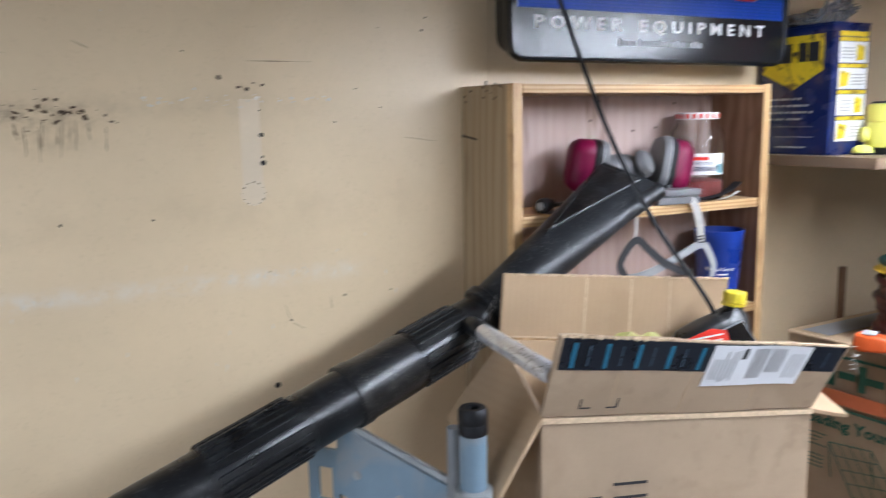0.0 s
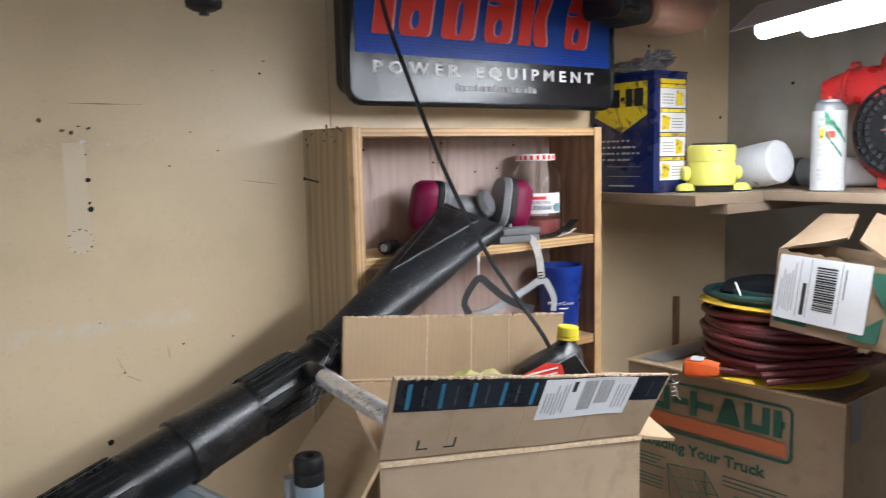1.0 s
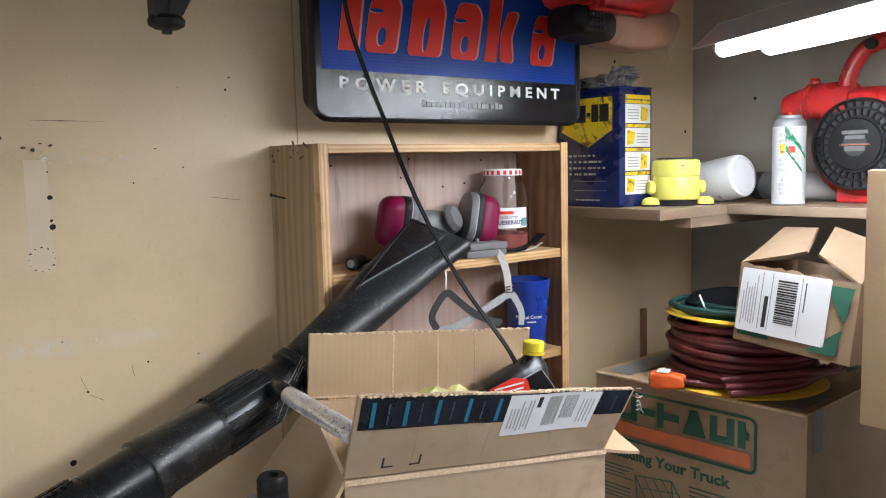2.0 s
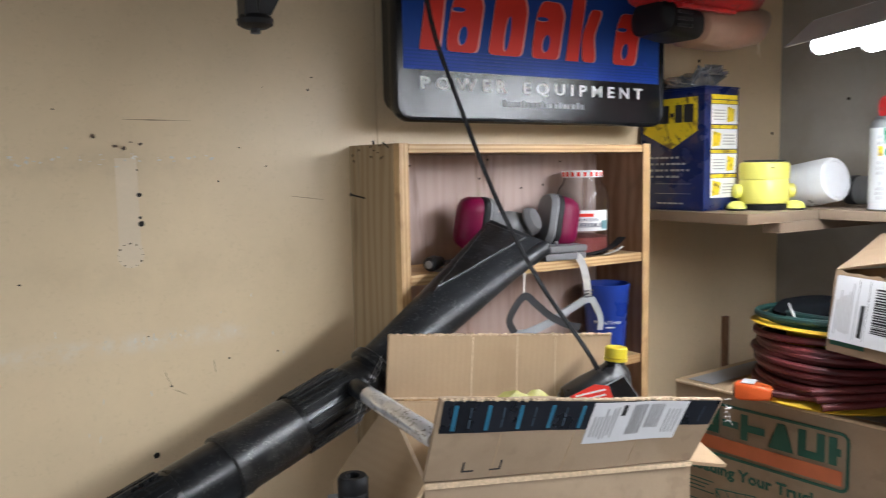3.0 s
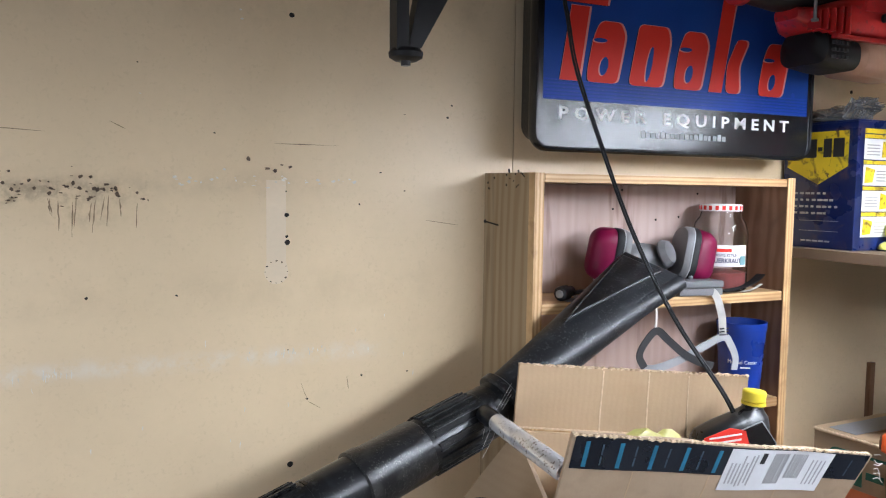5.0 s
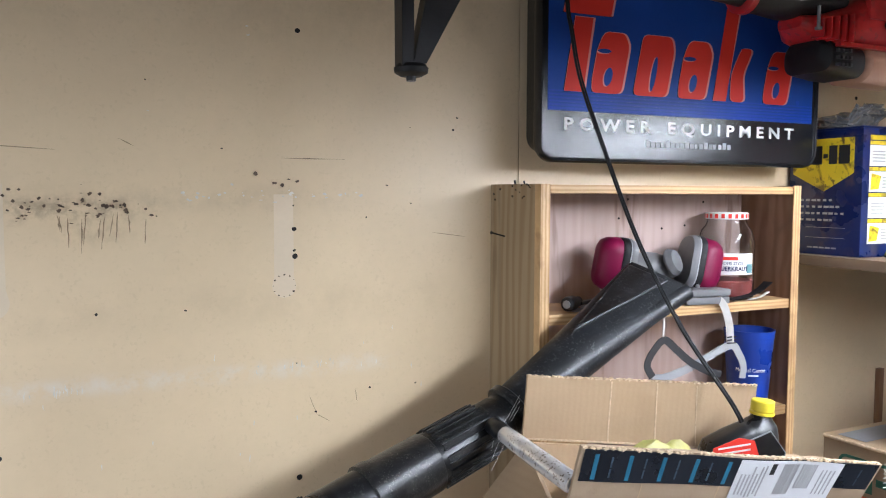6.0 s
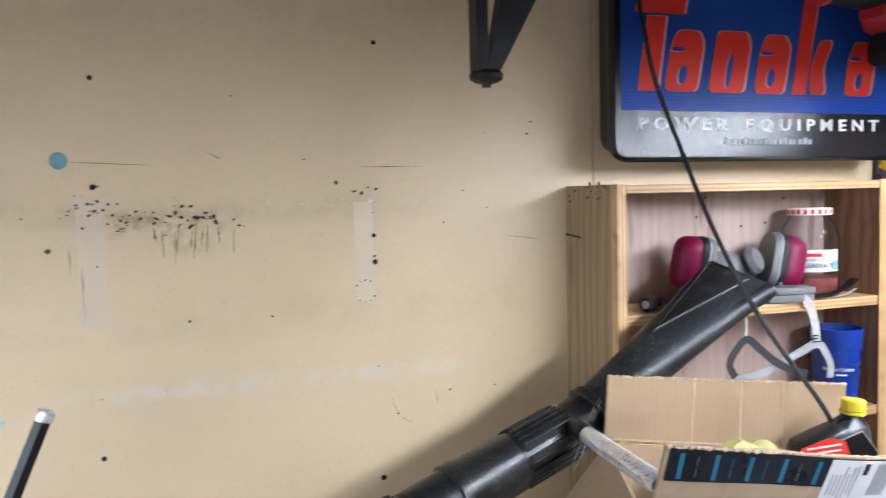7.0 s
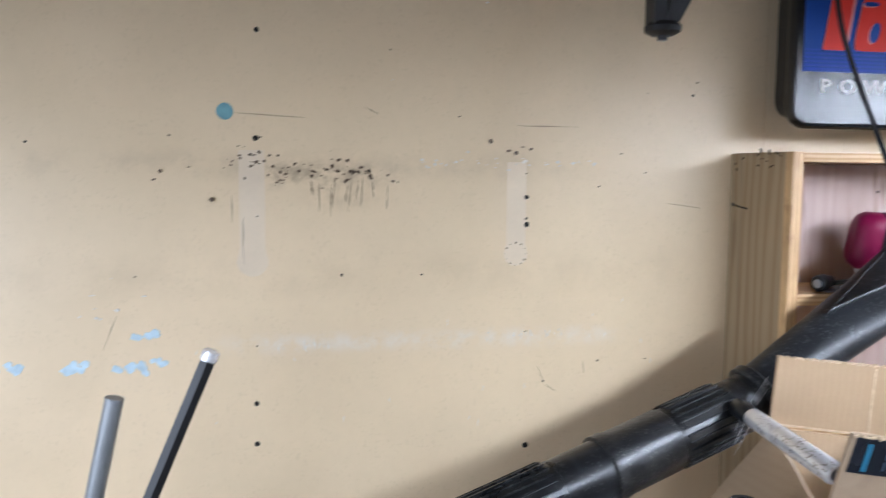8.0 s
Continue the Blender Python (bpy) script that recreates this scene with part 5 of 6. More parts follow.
part("strap", band(spline([(0.53, -0.06, 1.40), (0.515, -0.09, 1.375), (0.50, -0.1, S1 + 0.004), (0.46, -0.1, S1 + 0.003)], 6), 0.012, 0.0014), M_strap, mask, "white elastic strap")
part("strap", band(spline([(0.70, -0.12, S1 + 0.012), (0.722, -0.146, S1 + 0.006), (0.735, -0.153, 1.33), (0.740, -0.153, 1.293)], 8), 0.013, 0.0014, up=(0, 1, 0)), M_strap, mask, "white elastic strap")
part("strap", band(spline([(0.593, -0.14, S1 + 0.003), (0.591, -0.152, 1.345), (0.590, -0.153, 1.312)], 6), 0.004, 0.0014, up=(0, 1, 0)), M_strap, mask)
part("head_cradle", band(spline([(0.570, -0.151, 1.246), (0.559, -0.151, 1.268), (0.572, -0.152, 1.292), (0.593, -0.153, 1.308), (0.618, -0.154, 1.290), (0.65, -0.154, 1.266), (0.69, -0.154, 1.246), (0.72, -0.153, 1.238)], 8), 0.013, 0.002, up=(0, 1, 0)), M_greydk, mask, "dark plastic head cradle")
part("head_cradle", band(spline([(0.570, -0.150, 1.244), (0.60, -0.150, 1.243), (0.65, -0.151, 1.255), (0.70, -0.151, 1.274), (0.742, -0.153, 1.288), (0.760, -0.153, 1.272), (0.773, -0.152, 1.248), (0.771, -0.152, 1.226)], 8), 0.014, 0.002, up=(0, 1, 0)), M_greylt, mask, "pale grey plastic head strap")
for k in range(3):
    part("strap_slot", boxed((0.731, -0.1555, 1.291 + 0.0055 * k), (0.751, -0.1542, 1.2935 + 0.0055 * k)), M_greydk, mask, smooth=0)

jar = thing("glass_jar", "clear glass jar with checked lid and white label", "jar")
jm = Matrix.Translation((0.805, -0.07, S1))
part("glass", lathe([(0.001, 0.0), (0.046, 0.0), (0.050, 0.004), (0.051, 0.02), (0.051, 0.105), (0.046, 0.126), (0.038, 0.137), (0.036, 0.143), (0.036, 0.155), (0.0342, 0.155), (0.0342, 0.143), (0.036, 0.136), (0.0442, 0.125), (0.0492, 0.105), (0.0492, 0.02), (0.0482, 0.006), (0.001, 0.005)], jm, 48), M_glass, jar)
part("contents", lathe([(0.046, 0.0062), (0.0475, 0.009), (0.0475, 0.034), (0.03, 0.037), (0.01, 0.036)], jm, 40), M_pinkfill, jar, "pinkish remains at the bottom")
lid = part("lid", lathe([(0.0375, 0.1475), (0.0385, 0.1485), (0.0385, 0.158), (0.037, 0.160), (0.02, 0.1605)], jm, 40), M_white, jar, "white lid with red checks")
for k in range(20):
    part("red_check", boxed((0.0383, -0.003, 0.1495), (0.039, 0.003, 0.1575), jm @ Matrix.Rotation(2 * math.pi * k / 20, 4, "Z")), M_signred, lid, smooth=0)
ja = math.degrees(math.atan2(-1.21 + 0.07, -0.29 - 0.805))
def wrap(r, a0, a1, z0, z1, m, n=14):
    bm = bmesh.new()
    rings = []
    for k in range(n + 1):
        a = radians(a0 + (a1 - a0) * k / n)
        rings.append([m @ Vector((rr * math.cos(a), rr * math.sin(a), z)) for rr, z in ((r, z0), (r + 0.0005, z0), (r + 0.0005, z1), (r, z1))])
    return loft(bm, rings)
lab = part("label", wrap(0.0513, ja - 44, ja + 62, 0.047, 0.086, jm), M_white, jar, "white paper label")
def curved_words(body, r, a_mid, z, size, m, material, parent, width, bold=0.0):
    ob = lettering("lettering", body, Matrix(), size, material, parent, width, bold=bold)
    for v in ob.data.vertices:
        a = radians(a_mid) + (v.co.x - width / 2) / r
        rr = r + 0.0003 + v.co.z
        v.co = m @ Vector((rr * math.cos(a), rr * math.sin(a), z + v.co.y))
    return ob
curved_words("SAUERKRAUT", 0.0518, ja + 12, 0.054, 0.0115, jm, M_bluecan, lab, 0.062, 0.0002)
curved_words("HOME STYLE", 0.0518, ja + 12, 0.0655, 0.007, jm, M_bluecan, lab, 0.04)
part("red_script", wrap(0.0518, ja - 14, ja + 24, 0.0738, 0.0798, jm), M_signred, lab)
part("green_leaf", wrap(0.0518, ja + 44, ja + 60, 0.05, 0.066, jm), M_teal, lab)

cup = thing("blue_cup", "royal blue plastic cup with white print", "cup")
cm_ = Matrix.Translation((0.847, -0.092, S2))
part("shell", lathe([(0.001, 0), (0.034, 0), (0.0355, 0.003), (0.0445, 0.125), (0.0452, 0.126), (0.046, 0.138), (0.0465, 0.141), (0.0445, 0.141), (0.043, 0.125), (0.034, 0.005), (0.001, 0.004)], cm_, 40), M_bluecup, cup)
ca = math.degrees(math.atan2(-1.21 + 0.092, -0.29 - 0.847))
curved_words("Medical Center", 0.0408, ca + 6, 0.066, 0.010, cm_, M_white, cup, 0.055)
part("small_print", wrap(0.0405, ca + 0, ca + 26, 0.058, 0.0605, cm_), M_white, cup)

sv = thing("socket_tool", "small dark metal socket fitting on the shelf", "tool")
kx = Vector((0.422, -0.115, S1 + 0.0125))
part("socket", lathe([(0.007, -0.002), (0.0115, 0), (0.0125, 0.003), (0.0125, 0.02), (0.009, 0.024), (0.009, 0.04)], frame_of(kx, (0.85, 0.5, 0.02)), 20), M_steel, sv)
part("bore", lathe([(0.0066, -0.0035), (0.0068, -0.002)], frame_of(kx, (0.85, 0.5, 0.02)), 16), M_galv, sv)
part("arm", boxed((0.035, -0.005, -0.004), (0.075, 0.005, 0.002), Matrix.Translation(kx) @ Matrix.Rotation(radians(20), 4, "Z"), 0.001), M_steel, sv)
pl = thing("metal_plate", "bare metal strip with holes on the shelf", "metal strip")
part("strip", boxed((0.43, -0.125, S1 + 0.0002), (0.52, -0.095, S1 + 0.002), bevel=0.0005), M_galv, pl)
gb = thing("grey_case", "flat grey plastic case lying on the shelf edge", "case")
gbm = Matrix.Translation((0.700, -0.112, S1)) @ Matrix.Rotation(radians(-6), 4, "Z")
part("lower_shell", boxed((-0.045, -0.032, 0.0005), (0.045, 0.032, 0.014), gbm, 0.004), M_greypl, gb)
part("upper_shell", boxed((-0.046, -0.033, 0.0145), (0.046, 0.033, 0.027), gbm, 0.004), M_greypl, gb)
part("clasp", lathe([(0.004, 0.027), (0.004, 0.031), (0.002, 0.033)], gbm, 12), M_galv, gb)
bl = thing("black_strip", "curled black flat strip beside the jar", "strip")
part("strip", band(spline([(0.76, -0.128, S1 + 0.004), (0.80, -0.124, S1 + 0.008), (0.84, -0.118, S1 + 0.016), (0.87, -0.112, S1 + 0.03)], 8), 0.018, 0.0015), M_blackrub, bl)
part("pale_strip", band(spline([(0.80, -0.134, S1 + 0.003), (0.83, -0.131, S1 + 0.006), (0.856, -0.127, S1 + 0.014)], 6), 0.006, 0.001), M_strap, bl)

# ---- hanging black cord ----
hc = thing("electric_cable", "thin black electric cord hanging in front of the sign", "cord")
part("cord", sweep(spline([(0.40, -0.10, TOP), (0.402, -0.10, 2.1), (0.407, -0.122, 1.87), (0.413, -0.128, 1.813), (0.430, -0.132, 1.732), (0.459, -0.165, 1.609), (0.474, -0.23, 1.477), (0.491, -0.31, 1.357), (0.5265, -0.389, 1.243), (0.548, -0.372, 1.18), (0.55, -0.366, 1.10), (0.5, -0.40, 0.735)], 8), 0.0021, 10), M_blackrub, hc)
part("cord", sweep(spline([(0.404, -0.104, TOP), (0.406, -0.104, 2.1), (0.41, -0.124, 1.87), (0.416, -0.13, 1.813), (0.4335, -0.134, 1.732), (0.462, -0.167, 1.609), (0.477, -0.232, 1.477), (0.494, -0.312, 1.357), (0.5295, -0.391, 1.243), (0.551, -0.374, 1.18), (0.554, -0.368, 1.10), (0.505, -0.41, 0.735)], 8), 0.0016, 8), M_blackrub, hc)

# ---- black bracket above ----
br = thing("hanging_bracket", "black steel bracket coming down from overhead", "bracket")
def prism(xz0, xz1, y0, y1):
    """A strut between two outlines at heights, in x ranges."""
    (xa, xb, z0), (xc, xd, z1) = xz0, xz1
    return loft(bmesh.new(), [[Vector((xa, y0, z0)), Vector((xb, y0, z0)), Vector((xb, y1, z0)), Vector((xa, y1, z0))], [Vector((xc, y0, z1)), Vector((xd, y0, z1)), Vector((xd, y1, z1)), Vector((xc, y1, z1))]])
part("post", prism((0.064, 0.080, 1.708), (0.060, 0.078, TOP), -0.285, -0.26), M_steel, br)
part("brace", prism((0.081, 0.098, 1.716), (0.100, 0.152, 1.812), -0.282, -0.262), M_steel, br)
part("brace_top", prism((0.100, 0.152, 1.8125), (0.14, 0.30, TOP), -0.282, -0.262), M_steel, br)
part("foot", lathe([(0.014, 0), (0.021, 0.004), (0.022, 0.010), (0.018, 0.015)], Matrix.Translation((0.081, -0.272, 1.700)), 24), M_blackrub, br)
part("bolt", lathe([(0.006, 0), (0.0065, 0.004), (0.0065, 0.006)], Matrix.Translation((0.081, -0.272, 1.6942)), 12), M_steel, br)

# ---- trimmer hanging across the sign ----
tr = thing("string_trimmer", "red and black engine trimmer hanging overhead", "trimmer",
           at=Matrix.Translation((0.3 * 0.0585 + 0.03, 0, -1.548 * 0.0585)) @ Matrix.Diagonal((1.0585, 1, 1.0585, 1)))
TY = -0.205
def rsec(x, y, z, d, h, r=0.4):
    return [Vector((x, y + a, z + b)) for a, b in round_rect(d, h, min(d, h) * r, 5)]
part("shroud", loft(bmesh.new(), [rsec(0.712, TY, 1.828, 0.05, 0.018), rsec(0.74, TY, 1.82, 0.09, 0.034), rsec(0.79, TY, 1.822, 0.12, 0.062), rsec(0.815, TY, 1.83, 0.13, 0.08), rsec(0.92, TY, 1.835, 0.13, 0.085), rsec(0.99, TY, 1.84, 0.11, 0.08), rsec(1.02, TY, 1.842, 0.07, 0.05)]), M_red, tr, "red plastic engine shroud")
cw = part("cowl", loft(bmesh.new(), [rsec(0.745, TY, 1.785, 0.07, 0.03), rsec(0.755, TY, 1.776, 0.1, 0.05), rsec(0.80, TY, 1.770, 0.10, 0.050), rsec(0.83, TY, 1.768, 0.10, 0.048)]), M_blackrub, tr, "black slotted cowl")
for i in range(4):
    for j in range(3):
        part("vent", boxed((0.762 + 0.009 * i, TY - 0.0562, 1.757 + 0.011 * j), (0.767 + 0.009 * i, TY - 0.050, 1.762 + 0.011 * j)), M_greydk, cw, smooth=0)
part("tank", loft(bmesh.new(), [rsec(0.835, TY, 1.774, 0.07, 0.045, 0.48), rsec(0.85, TY, 1.770, 0.1, 0.062, 0.48), rsec(0.95, TY, 1.772, 0.11, 0.072, 0.48), rsec(1.01, TY, 1.782, 0.1, 0.066, 0.48), rsec(1.045, TY, 1.795, 0.06, 0.04, 0.48)]), M_tank, tr, "stained translucent fuel tank")
for k in range(5):
    part("cooling_rib", boxed((0.728 + 0.012 * k, TY - 0.055 - 0.004 * k, 1.800 - 0.002 * k), (0.731 + 0.012 * k, TY - 0.03, 1.828 + 0.002 * k)), M_red, tr, smooth=0)
part("shroud_step", boxed((0.815, TY - 0.069, 1.832), (0.985, TY - 0.058, 1.872), bevel=0.004), M_red, tr)
part("seam_plate", boxed((0.76, TY - 0.062, 1.787), (0.90, TY - 0.05, 1.7935), bevel=0.001), M_red, tr)
part("bolt", rod((0.722, TY - 0.05, 1.846), (0.722, TY - 0.05, 1.814), 0.0028, seg=10), M_galv, tr, "bright bolt")
part("bolt_head", rod((0.722, TY - 0.05, 1.814), (0.722, TY - 0.05, 1.810), 0.006, seg=6), M_galv, tr)
part("shaft", rod((0.10, TY + 0.01, 1.905), (0.66, TY, 1.852), 0.014), M_steel, tr)
part("clutch_cover", loft(bmesh.new(), [rsec(0.60, TY, 1.868, 0.04, 0.04, 0.48), rsec(0.62, TY, 1.868, 0.06, 0.06, 0.48), rsec(0.70, TY, 1.868, 0.085, 0.07, 0.48), rsec(0.795, TY, 1.870, 0.09, 0.06, 0.48)]), M_blackrub, tr)
part("red_ring", lathe([(0.033, 0), (0.036, 0.002), (0.036, 0.012), (0.033, 0.014)], frame_of((0.606, TY, 1.868), (1, 0, -0.02)), 28), M_red, tr)
part("clamp", lathe([(0.022, 0), (0.022, 0.03)], frame_of((0.50, TY, 1.872), (1, 0, -0.09)), 20), M_blackrub, tr)
for x in (0.86, 0.88):
    part("screw", lathe([(0.007, 0), (0.007, 0.006)], frame_of((x - 0.005, TY - 0.0695, 1.824), (0, -1, 0)), 14), M_blackrub, tr)
part("hook_wire", rod((0.40, TY, 1.89), (0.40, TY, TOP), 0.002, seg=6), M_galv, tr)
part("hook_wire", rod((0.90, TY, 1.87), (0.90, TY, TOP), 0.002, seg=6), M_galv, tr)
bm = bmesh.new()
rng = random.Random(21)
for k in range(7):
    p = Vector((1.03, TY, 1.775))
    sweep(spline([p, p + Vector((0.012, -0.004, -0.012 - 0.003 * k)), p + Vector((rng.uniform(0, 0.02), -0.006, -0.03 - 0.003 * k))], 4), 0.0006, 5, bm)
part("dry_grass", bm, M_patch, tr)

# ---- tool handles leaning at the left ----
def handle(name, top, way, r, material, lab, cap):
    t = Vector(top)
    d = Vector(way).normalized()
    foot = t + d * (t.z / -d.z)
    h = thing(name, lab, "metal bar")
    part("bar", rod(foot, t, r, seg=6 if cap else 20), material, h)
    if cap:
        part("tip", lathe([(r * 1.02, -0.003), (r * 1.06, 0), (r * 1.0, 0.008), (r * 0.7, 0.01)], frame_of(t, -d), 20), M_chrome, h, "chrome tip")
handle("hex_bar", (-0.452, -0.234, 1.318), (-0.072, 0.0, -0.172), 0.0098, M_steel, "black hexagonal steel bar with a chrome tip", True)
handle("steel_rod", (-0.564, -0.2, 1.266), (-0.027, 0.0, -0.124), 0.011, M_galv, "weathered grey steel rod", False)

# ---- blue steel stand ----
bs = thing("blue_stand", "pale blue steel stand holding the tube", "stand")
part("rail", panel((0.022, -0.262, 1.128), (0.128, -0.392, 1.066), (0.112, -0.405, 1.075), (0.006, -0.275, 1.138), 0.006), M_blueworn, bs, "worn grey rail top")
part("rail_side", panel((0.105, -0.409, 0.985), (-0.003, -0.278, 1.05), (0.004, -0.277, 1.137), (0.111, -0.407, 1.073), -0.006), M_blue, bs)
a_, b_, z0_, z1_ = Vector((-0.024, -0.236, 0)), Vector((0.004, -0.272, 0)), 0.8, 1.105
for lo, hi, s0, s1 in ((BZ, 1.03, 0, 1), (1.075, 1.10, 0, 1), (1.03, 1.075, 0, 0.3), (1.03, 1.075, 0.8, 1)):
    p, q = a_.lerp(b_, s0), a_.lerp(b_, s1)
    part("plate", panel(p + Vector((0, 0, lo)), q + Vector((0, 0, lo)), q + Vector((0, 0, hi)), p + Vector((0, 0, hi)), 0.006), M_blue, bs)
for k in range(3):
    part("rail_rivet", lathe([(0.006, 0), (0.006, 0.002), (0.003, 0.0035)], frame_of(Vector((0.02, -0.30, 1.075)).lerp(Vector((0.095, -0.39, 1.03)), k / 2), (-0.77, -0.63, 0.1)), 14), M_blueworn, bs)
pc = Vector((0.106, -0.446, 0))
part("post", rod(pc + Vector((0, 0, BZ)), pc + Vector((0, 0, 1.164)), 0.0155, seg=28), M_blue, bs)
part("post_cap", lathe([(0.0155, 1.1645), (0.017, 1.166), (0.017, 1.176), (0.0162, 1.178), (0.017, 1.18), (0.017, 1.192), (0.0145, 1.196), (0.008, 1.196), (0.007, 1.19)], Matrix.Translation(pc), 28), M_blackrub, bs, "black ribbed rubber cap")
part("post_collar", lathe([(0.017, 1.085), (0.022, 1.087), (0.022, 1.098), (0.017, 1.1)], Matrix.Translation(pc), 28), M_blueworn, bs)
part("small_post", rod((0.098, -0.405, BZ), (0.101, -0.408, 1.160), 0.008, seg=16), M_galv, bs)

# ---- stick and nails on the wall ----
st = thing("wooden_stick", "thin dark wooden stake against the wall", "stick")
part("stake", boxed((1.326, -0.012, BZ), (1.341, -0.001, 1.165), bevel=0.001), M_plyin, st)
nl = thing("nail", "bent nail in the side of the cabinet", "nail", "nails in the cabinet")
part("shank", rod((0.354, -0.038, 1.481), (0.318, -0.045, 1.490), 0.0013, seg=8), M_steel, nl)
part("head", lathe([(0.003, 0), (0.003, 0.001)], frame_of((0.318, -0.045, 1.490), (-0.97, -0.1, 0.2)), 12), M_steel, nl)
for x, y in ((0.36, -0.05), (0.405, -0.004)):
    n2 = thing("nail", "small nail standing up from the board", "nail", "nails in the cabinet")
    part("shank", rod((x, y, CT - 0.002), (x - 0.002, y, CT + 0.007), 0.0016, seg=8), M_steel, n2)

# ---- holes, scuffs and old paint on the wall ----
def spots(name, pts, r0, r1, material, lab, seed, squash=1.0, lift=0.0006, jag=0.35):
    rg = random.Random(seed)
    bm = bmesh.new()
    for i, (x, z) in enumerate(pts):
        r = rg.uniform(r0, r1)
        ph = rg.uniform(0, 6)
        n = 12
        sq = rg.uniform(squash, 1)
        o = [(x + r * (1 + jag * math.sin(3 * a + ph) * rg.uniform(0.3, 1)) * math.cos(a), z + r * sq * (1 + jag * math.sin(2 * a + ph)) * math.sin(a)) for a in [2 * math.pi * k / n for k in range(n)]]
        vs = [bm.verts.new((a, -lift - 4e-5 * i, b)) for a, b in o]
        ws = [bm.verts.new((a, 0.0005, b)) for a, b in o]
        bm.faces.new(vs)
        for k in range(n):
            bm.faces.new((vs[k], vs[(k + 1) % n], ws[(k + 1) % n], ws[k]))
    ob = link(name, bm, material, wall_n, lab, smooth=0)
    return tagged(ob, kind="stuff")
HOLES = [(-0.403, 1.734), (-0.406, 1.582), (-0.002, 1.499), (-0.001, 1.457), (-0.409, 1.194), (-0.409, 1.133), (0.003, 1.108), (0.006, 1.80), (1.231, 1.763), (1.511, 1.603)]
SMALL = [(-0.711, 1.572), (-0.284, 1.383), (0.192, 1.538), (0.115, 1.516), (-0.164, 1.382), (0.15, 1.567), (-0.003, 1.535), (-0.002, 1.466), (0.03, 1.21), (0.2, 1.24), (0.0, 1.29), (0.268, 1.66), (0.275, 1.68), (-0.405, 1.47), (-0.408, 1.28), (0.12, 1.24)]
spots("screw_hole", HOLES, 0.0035, 0.0047, M_hole, "dark screw holes", 1, 0.9, jag=0.08)
spots("nail_hole", SMALL, 0.0012, 0.0023, M_hole, "small nail holes", 2, 0.6)
rg = random.Random(4)
dark = [(rg.gauss(-0.415, 0.03), rg.gauss(1.552, 0.014)) for _ in range(26)] + [(rg.gauss(-0.30, 0.05), 1.534 + rg.gauss(0, 0.009)) for _ in range(52)]
dark += [(-0.377 + 0.012 * k / 4 + rg.gauss(0, 0.002), 1.515 + 0.016 * k / 4) for k in range(6)]
dark += [(-0.524, 1.584), (-0.537, 1.534), (-0.498, 1.54), (-0.546, 1.522), (-0.369, 1.518), (-0.372, 1.522), (-0.574, 1.385), (-0.109, 1.619), (-0.06, 1.583), (-0.032, 1.569), (-0.468, 1.494), (0.19, 1.661), (-0.213, 1.713), (-0.01, 1.575), (0.003, 1.572), (-0.02, 1.566)]
spots("scuff_mark", dark, 0.0008, 0.0033, M_scuff, "brown scuffs in the paint", 6, 0.25)
def streaks(name, items, w, material, lab, seed):
    rg = random.Random(seed)
    bm = bmesh.new()
    for x, z, dx, dz in items:
        n = 5
        up_, dn = [], []
        for k in range(n + 1):
            t = k / n
            ww = w * rg.uniform(0.3, 1) * math.sin(math.pi * (0.08 + 0.84 * t))
            px_, pz_ = x + dx * t + rg.uniform(-1, 1) * w * 0.5, z + dz * t
            up_.append((px_ - ww * (1 if abs(dz) > abs(dx) else 0), pz_ + ww * (0 if abs(dz) > abs(dx) else 1)))
            dn.append((px_ + ww * (1 if abs(dz) > abs(dx) else 0), pz_ - ww * (0 if abs(dz) > abs(dx) else 1)))
        vs = [bm.verts.new((a, -0.0005, b)) for a, b in up_ + dn[::-1]]
        bm.faces.new(vs)
    return tagged(link(name, bm, material, wall_n, lab, smooth=0), kind="stuff")
rg = random.Random(9)
streaks("drip_stain", [(rg.uniform(-0.33, -0.2), rg.uniform(1.515, 1.53), rg.uniform(-0.006, 0.004), -rg.uniform(0.02, 0.05)) for _ in range(11)] + [(-0.44, 1.5, 0.0, -0.04), (-0.425, 1.47, 0, -0.07)], 0.0013, M_drip, "thin brown drip stains", 1)
streaks("scratch", [(-0.45, 1.618, 0.12, -0.006), (-0.02, 1.607, 0.1, 0.0), (0.02, 1.236, 0.012, -0.03), (0.032, 1.205, 0.02, -0.012), (0.095, 1.24, 0.003, -0.02), (-0.25, 1.63, 0.02, -0.01), (0.23, 1.49, 0.06, -0.008), (-0.6, 1.33, -0.02, -0.05)], 0.0009, M_drip, "fine scratches", 2)
pale = [(rg.uniform(-0.17, 0.11), 1.549 + rg.gauss(0, 0.005)) for _ in range(34)] + [(-0.64 + rg.gauss(0, 0.03), 1.34 + rg.gauss(0, 0.02)) for _ in range(8)] + [(-0.07, 1.80), (-0.068, 1.787), (-0.21, 1.67)]
spots("paint_chip", pale, 0.001, 0.0036, M_scufflt, "pale chips and rubbed paint", 3, 0.2)
scrape = [(-0.33 + rg.gauss(0, 0.02), 1.283 + rg.gauss(0, 0.003), rg.uniform(-0.001, 0.001), -rg.uniform(0.004, 0.014)) for _ in range(16)]
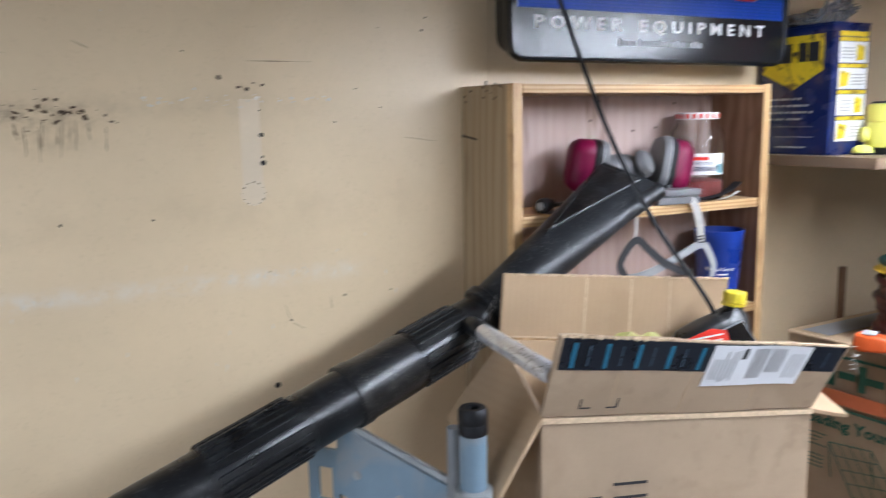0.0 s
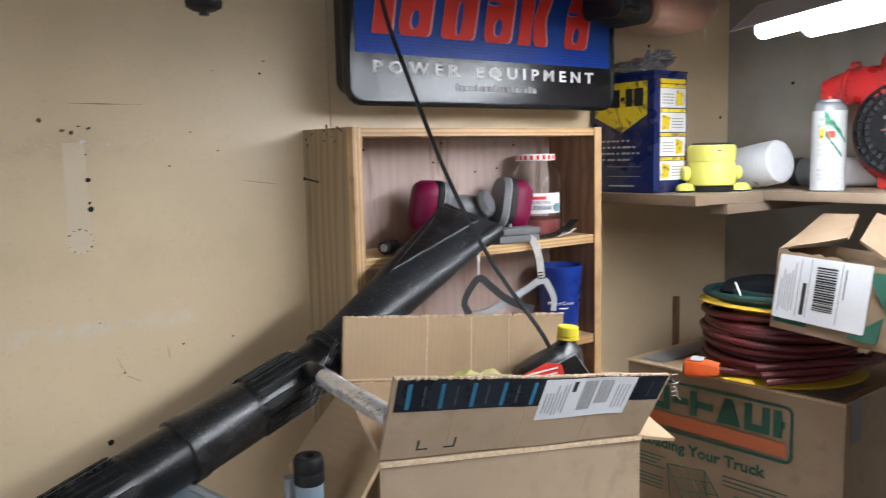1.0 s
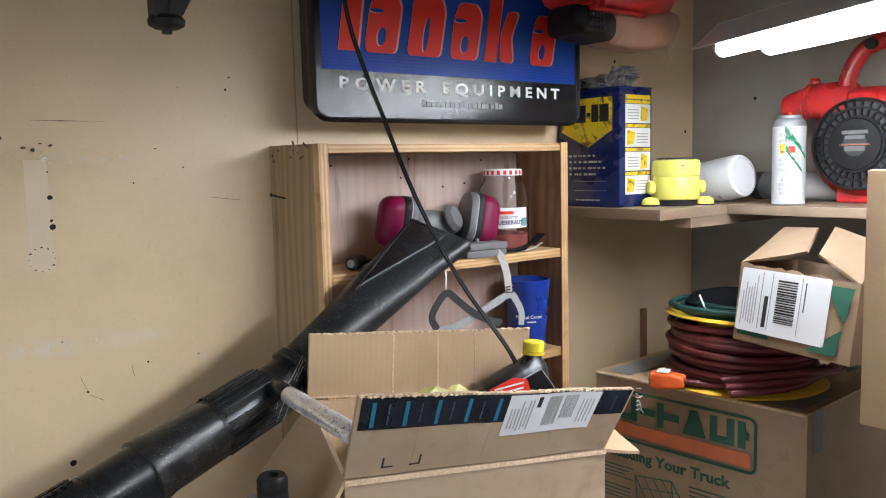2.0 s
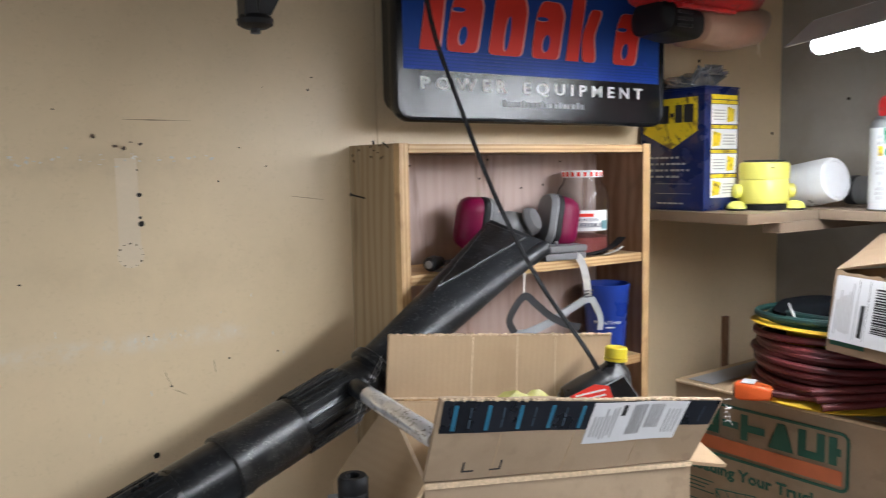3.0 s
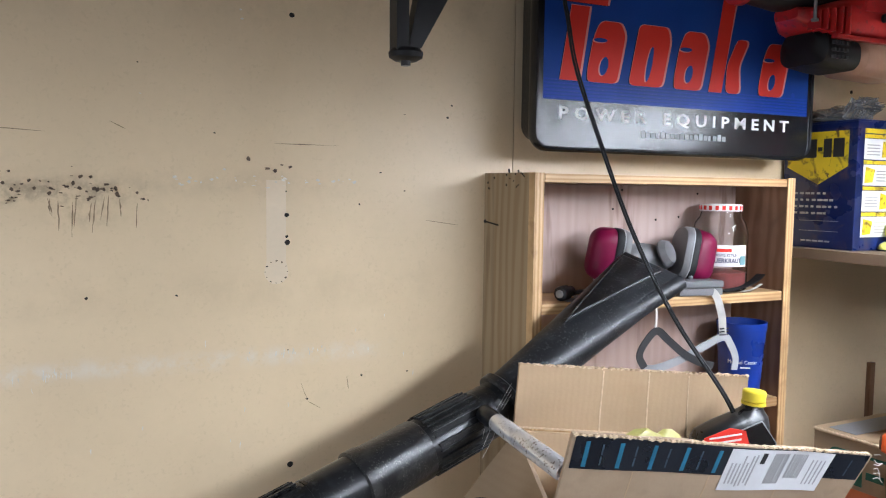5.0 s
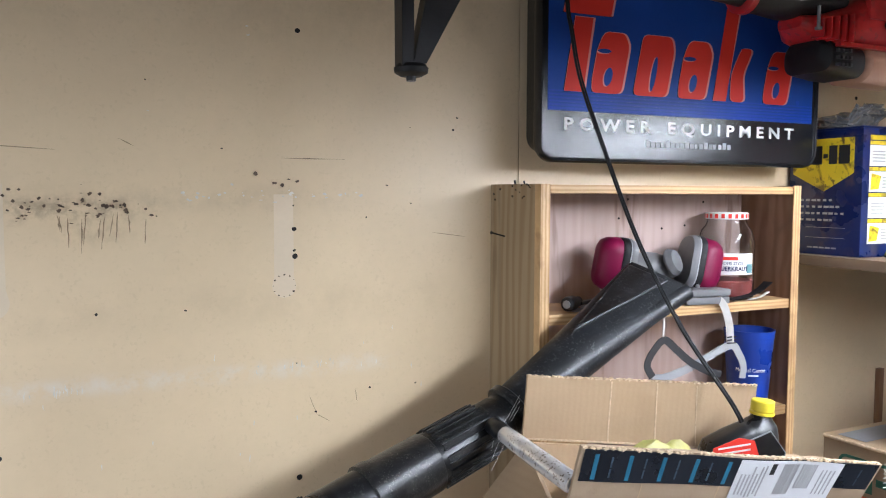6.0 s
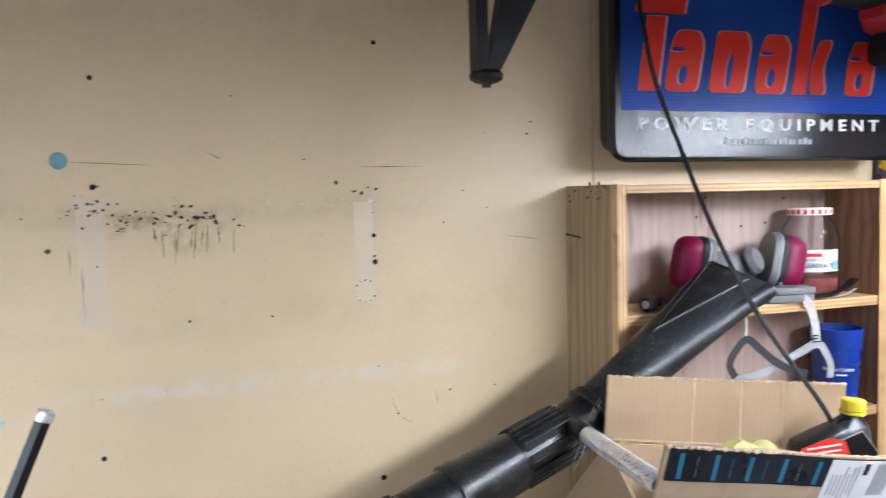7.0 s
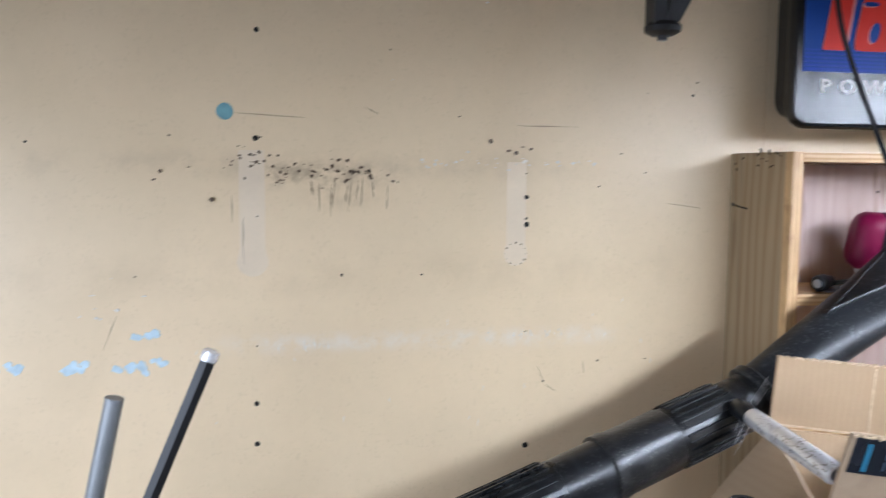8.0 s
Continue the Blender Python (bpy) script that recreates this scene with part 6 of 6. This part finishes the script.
scrape += [(0.03 + rg.gauss(0, 0.04), 1.289 + rg.gauss(0, 0.003), rg.uniform(-0.001, 0.001), -rg.uniform(0.003, 0.010)) for _ in range(22)]
scrape += [(rg.uniform(-0.5, 0.3), rg.uniform(1.14, 1.34), rg.uniform(-0.001, 0.001), -rg.uniform(0.003, 0.012)) for _ in range(14)]
streaks("paint_scrape", scrape, 0.0011, M_scufflt, "short pale scrapes in the paint", 12)
blue = [(x + rg.gauss(0, 0.008), z + rg.gauss(0, 0.004)) for x, z in ((-0.66, 1.256), (-0.65, 1.255), (-0.585, 1.255), (-0.58, 1.258), (-0.542, 1.262), (-0.751, 1.262), (-0.745, 1.258), (-0.564, 1.3)) for _ in range(3)]
spots("blue_spot", blue, 0.004, 0.0085, M_paste, "pale blue paint spots", 5, 0.6)
spots("teal_spot", [(-0.448, 1.619)], 0.012, 0.0121, M_teal, "round teal paint spot", 5, 0.97, jag=0.03)
# pale strips left by old brackets
def strip(x, z0, z1, w):
    pts = [(x - w, z1), (x + w, z1), (x + w, z0 + w)] + [(x + w * 1.25 * math.cos(a), z0 + w * 1.25 * math.sin(a)) for a in [-math.pi * k / 10 for k in range(11)]] + [(x - w, z0 + w)]
    bm = bmesh.new()
    vs = [bm.verts.new((a, -0.0004, b)) for a, b in pts]
    bm.faces.new(vs)
    tagged(link("bracket_mark", bm, M_patch, wall_n, "pale strip where a bracket hung", smooth=0), kind="stuff")
strip(-0.018, 1.412, 1.552, 0.015)
strip(-0.412, 1.405, 1.565, 0.018)
rg = random.Random(31)
spots("ring_mark", [(-0.018 + 0.017 * math.cos(a), 1.412 + 0.017 * math.sin(a)) for a in [k * 0.52 for k in range(12)]], 0.0008, 0.0018, M_scuff, "broken paint ring", 8, 0.4, 0.0009)
# hole marks on the right-hand wall
hw = thing("wall_screw", "dark screw head in the side wall", "screw")
part("head", lathe([(0.004, 0), (0.004, 0.0015)], frame_of((RX, -0.175, 1.675), (-1, 0, 0)), 12), M_hole, hw)
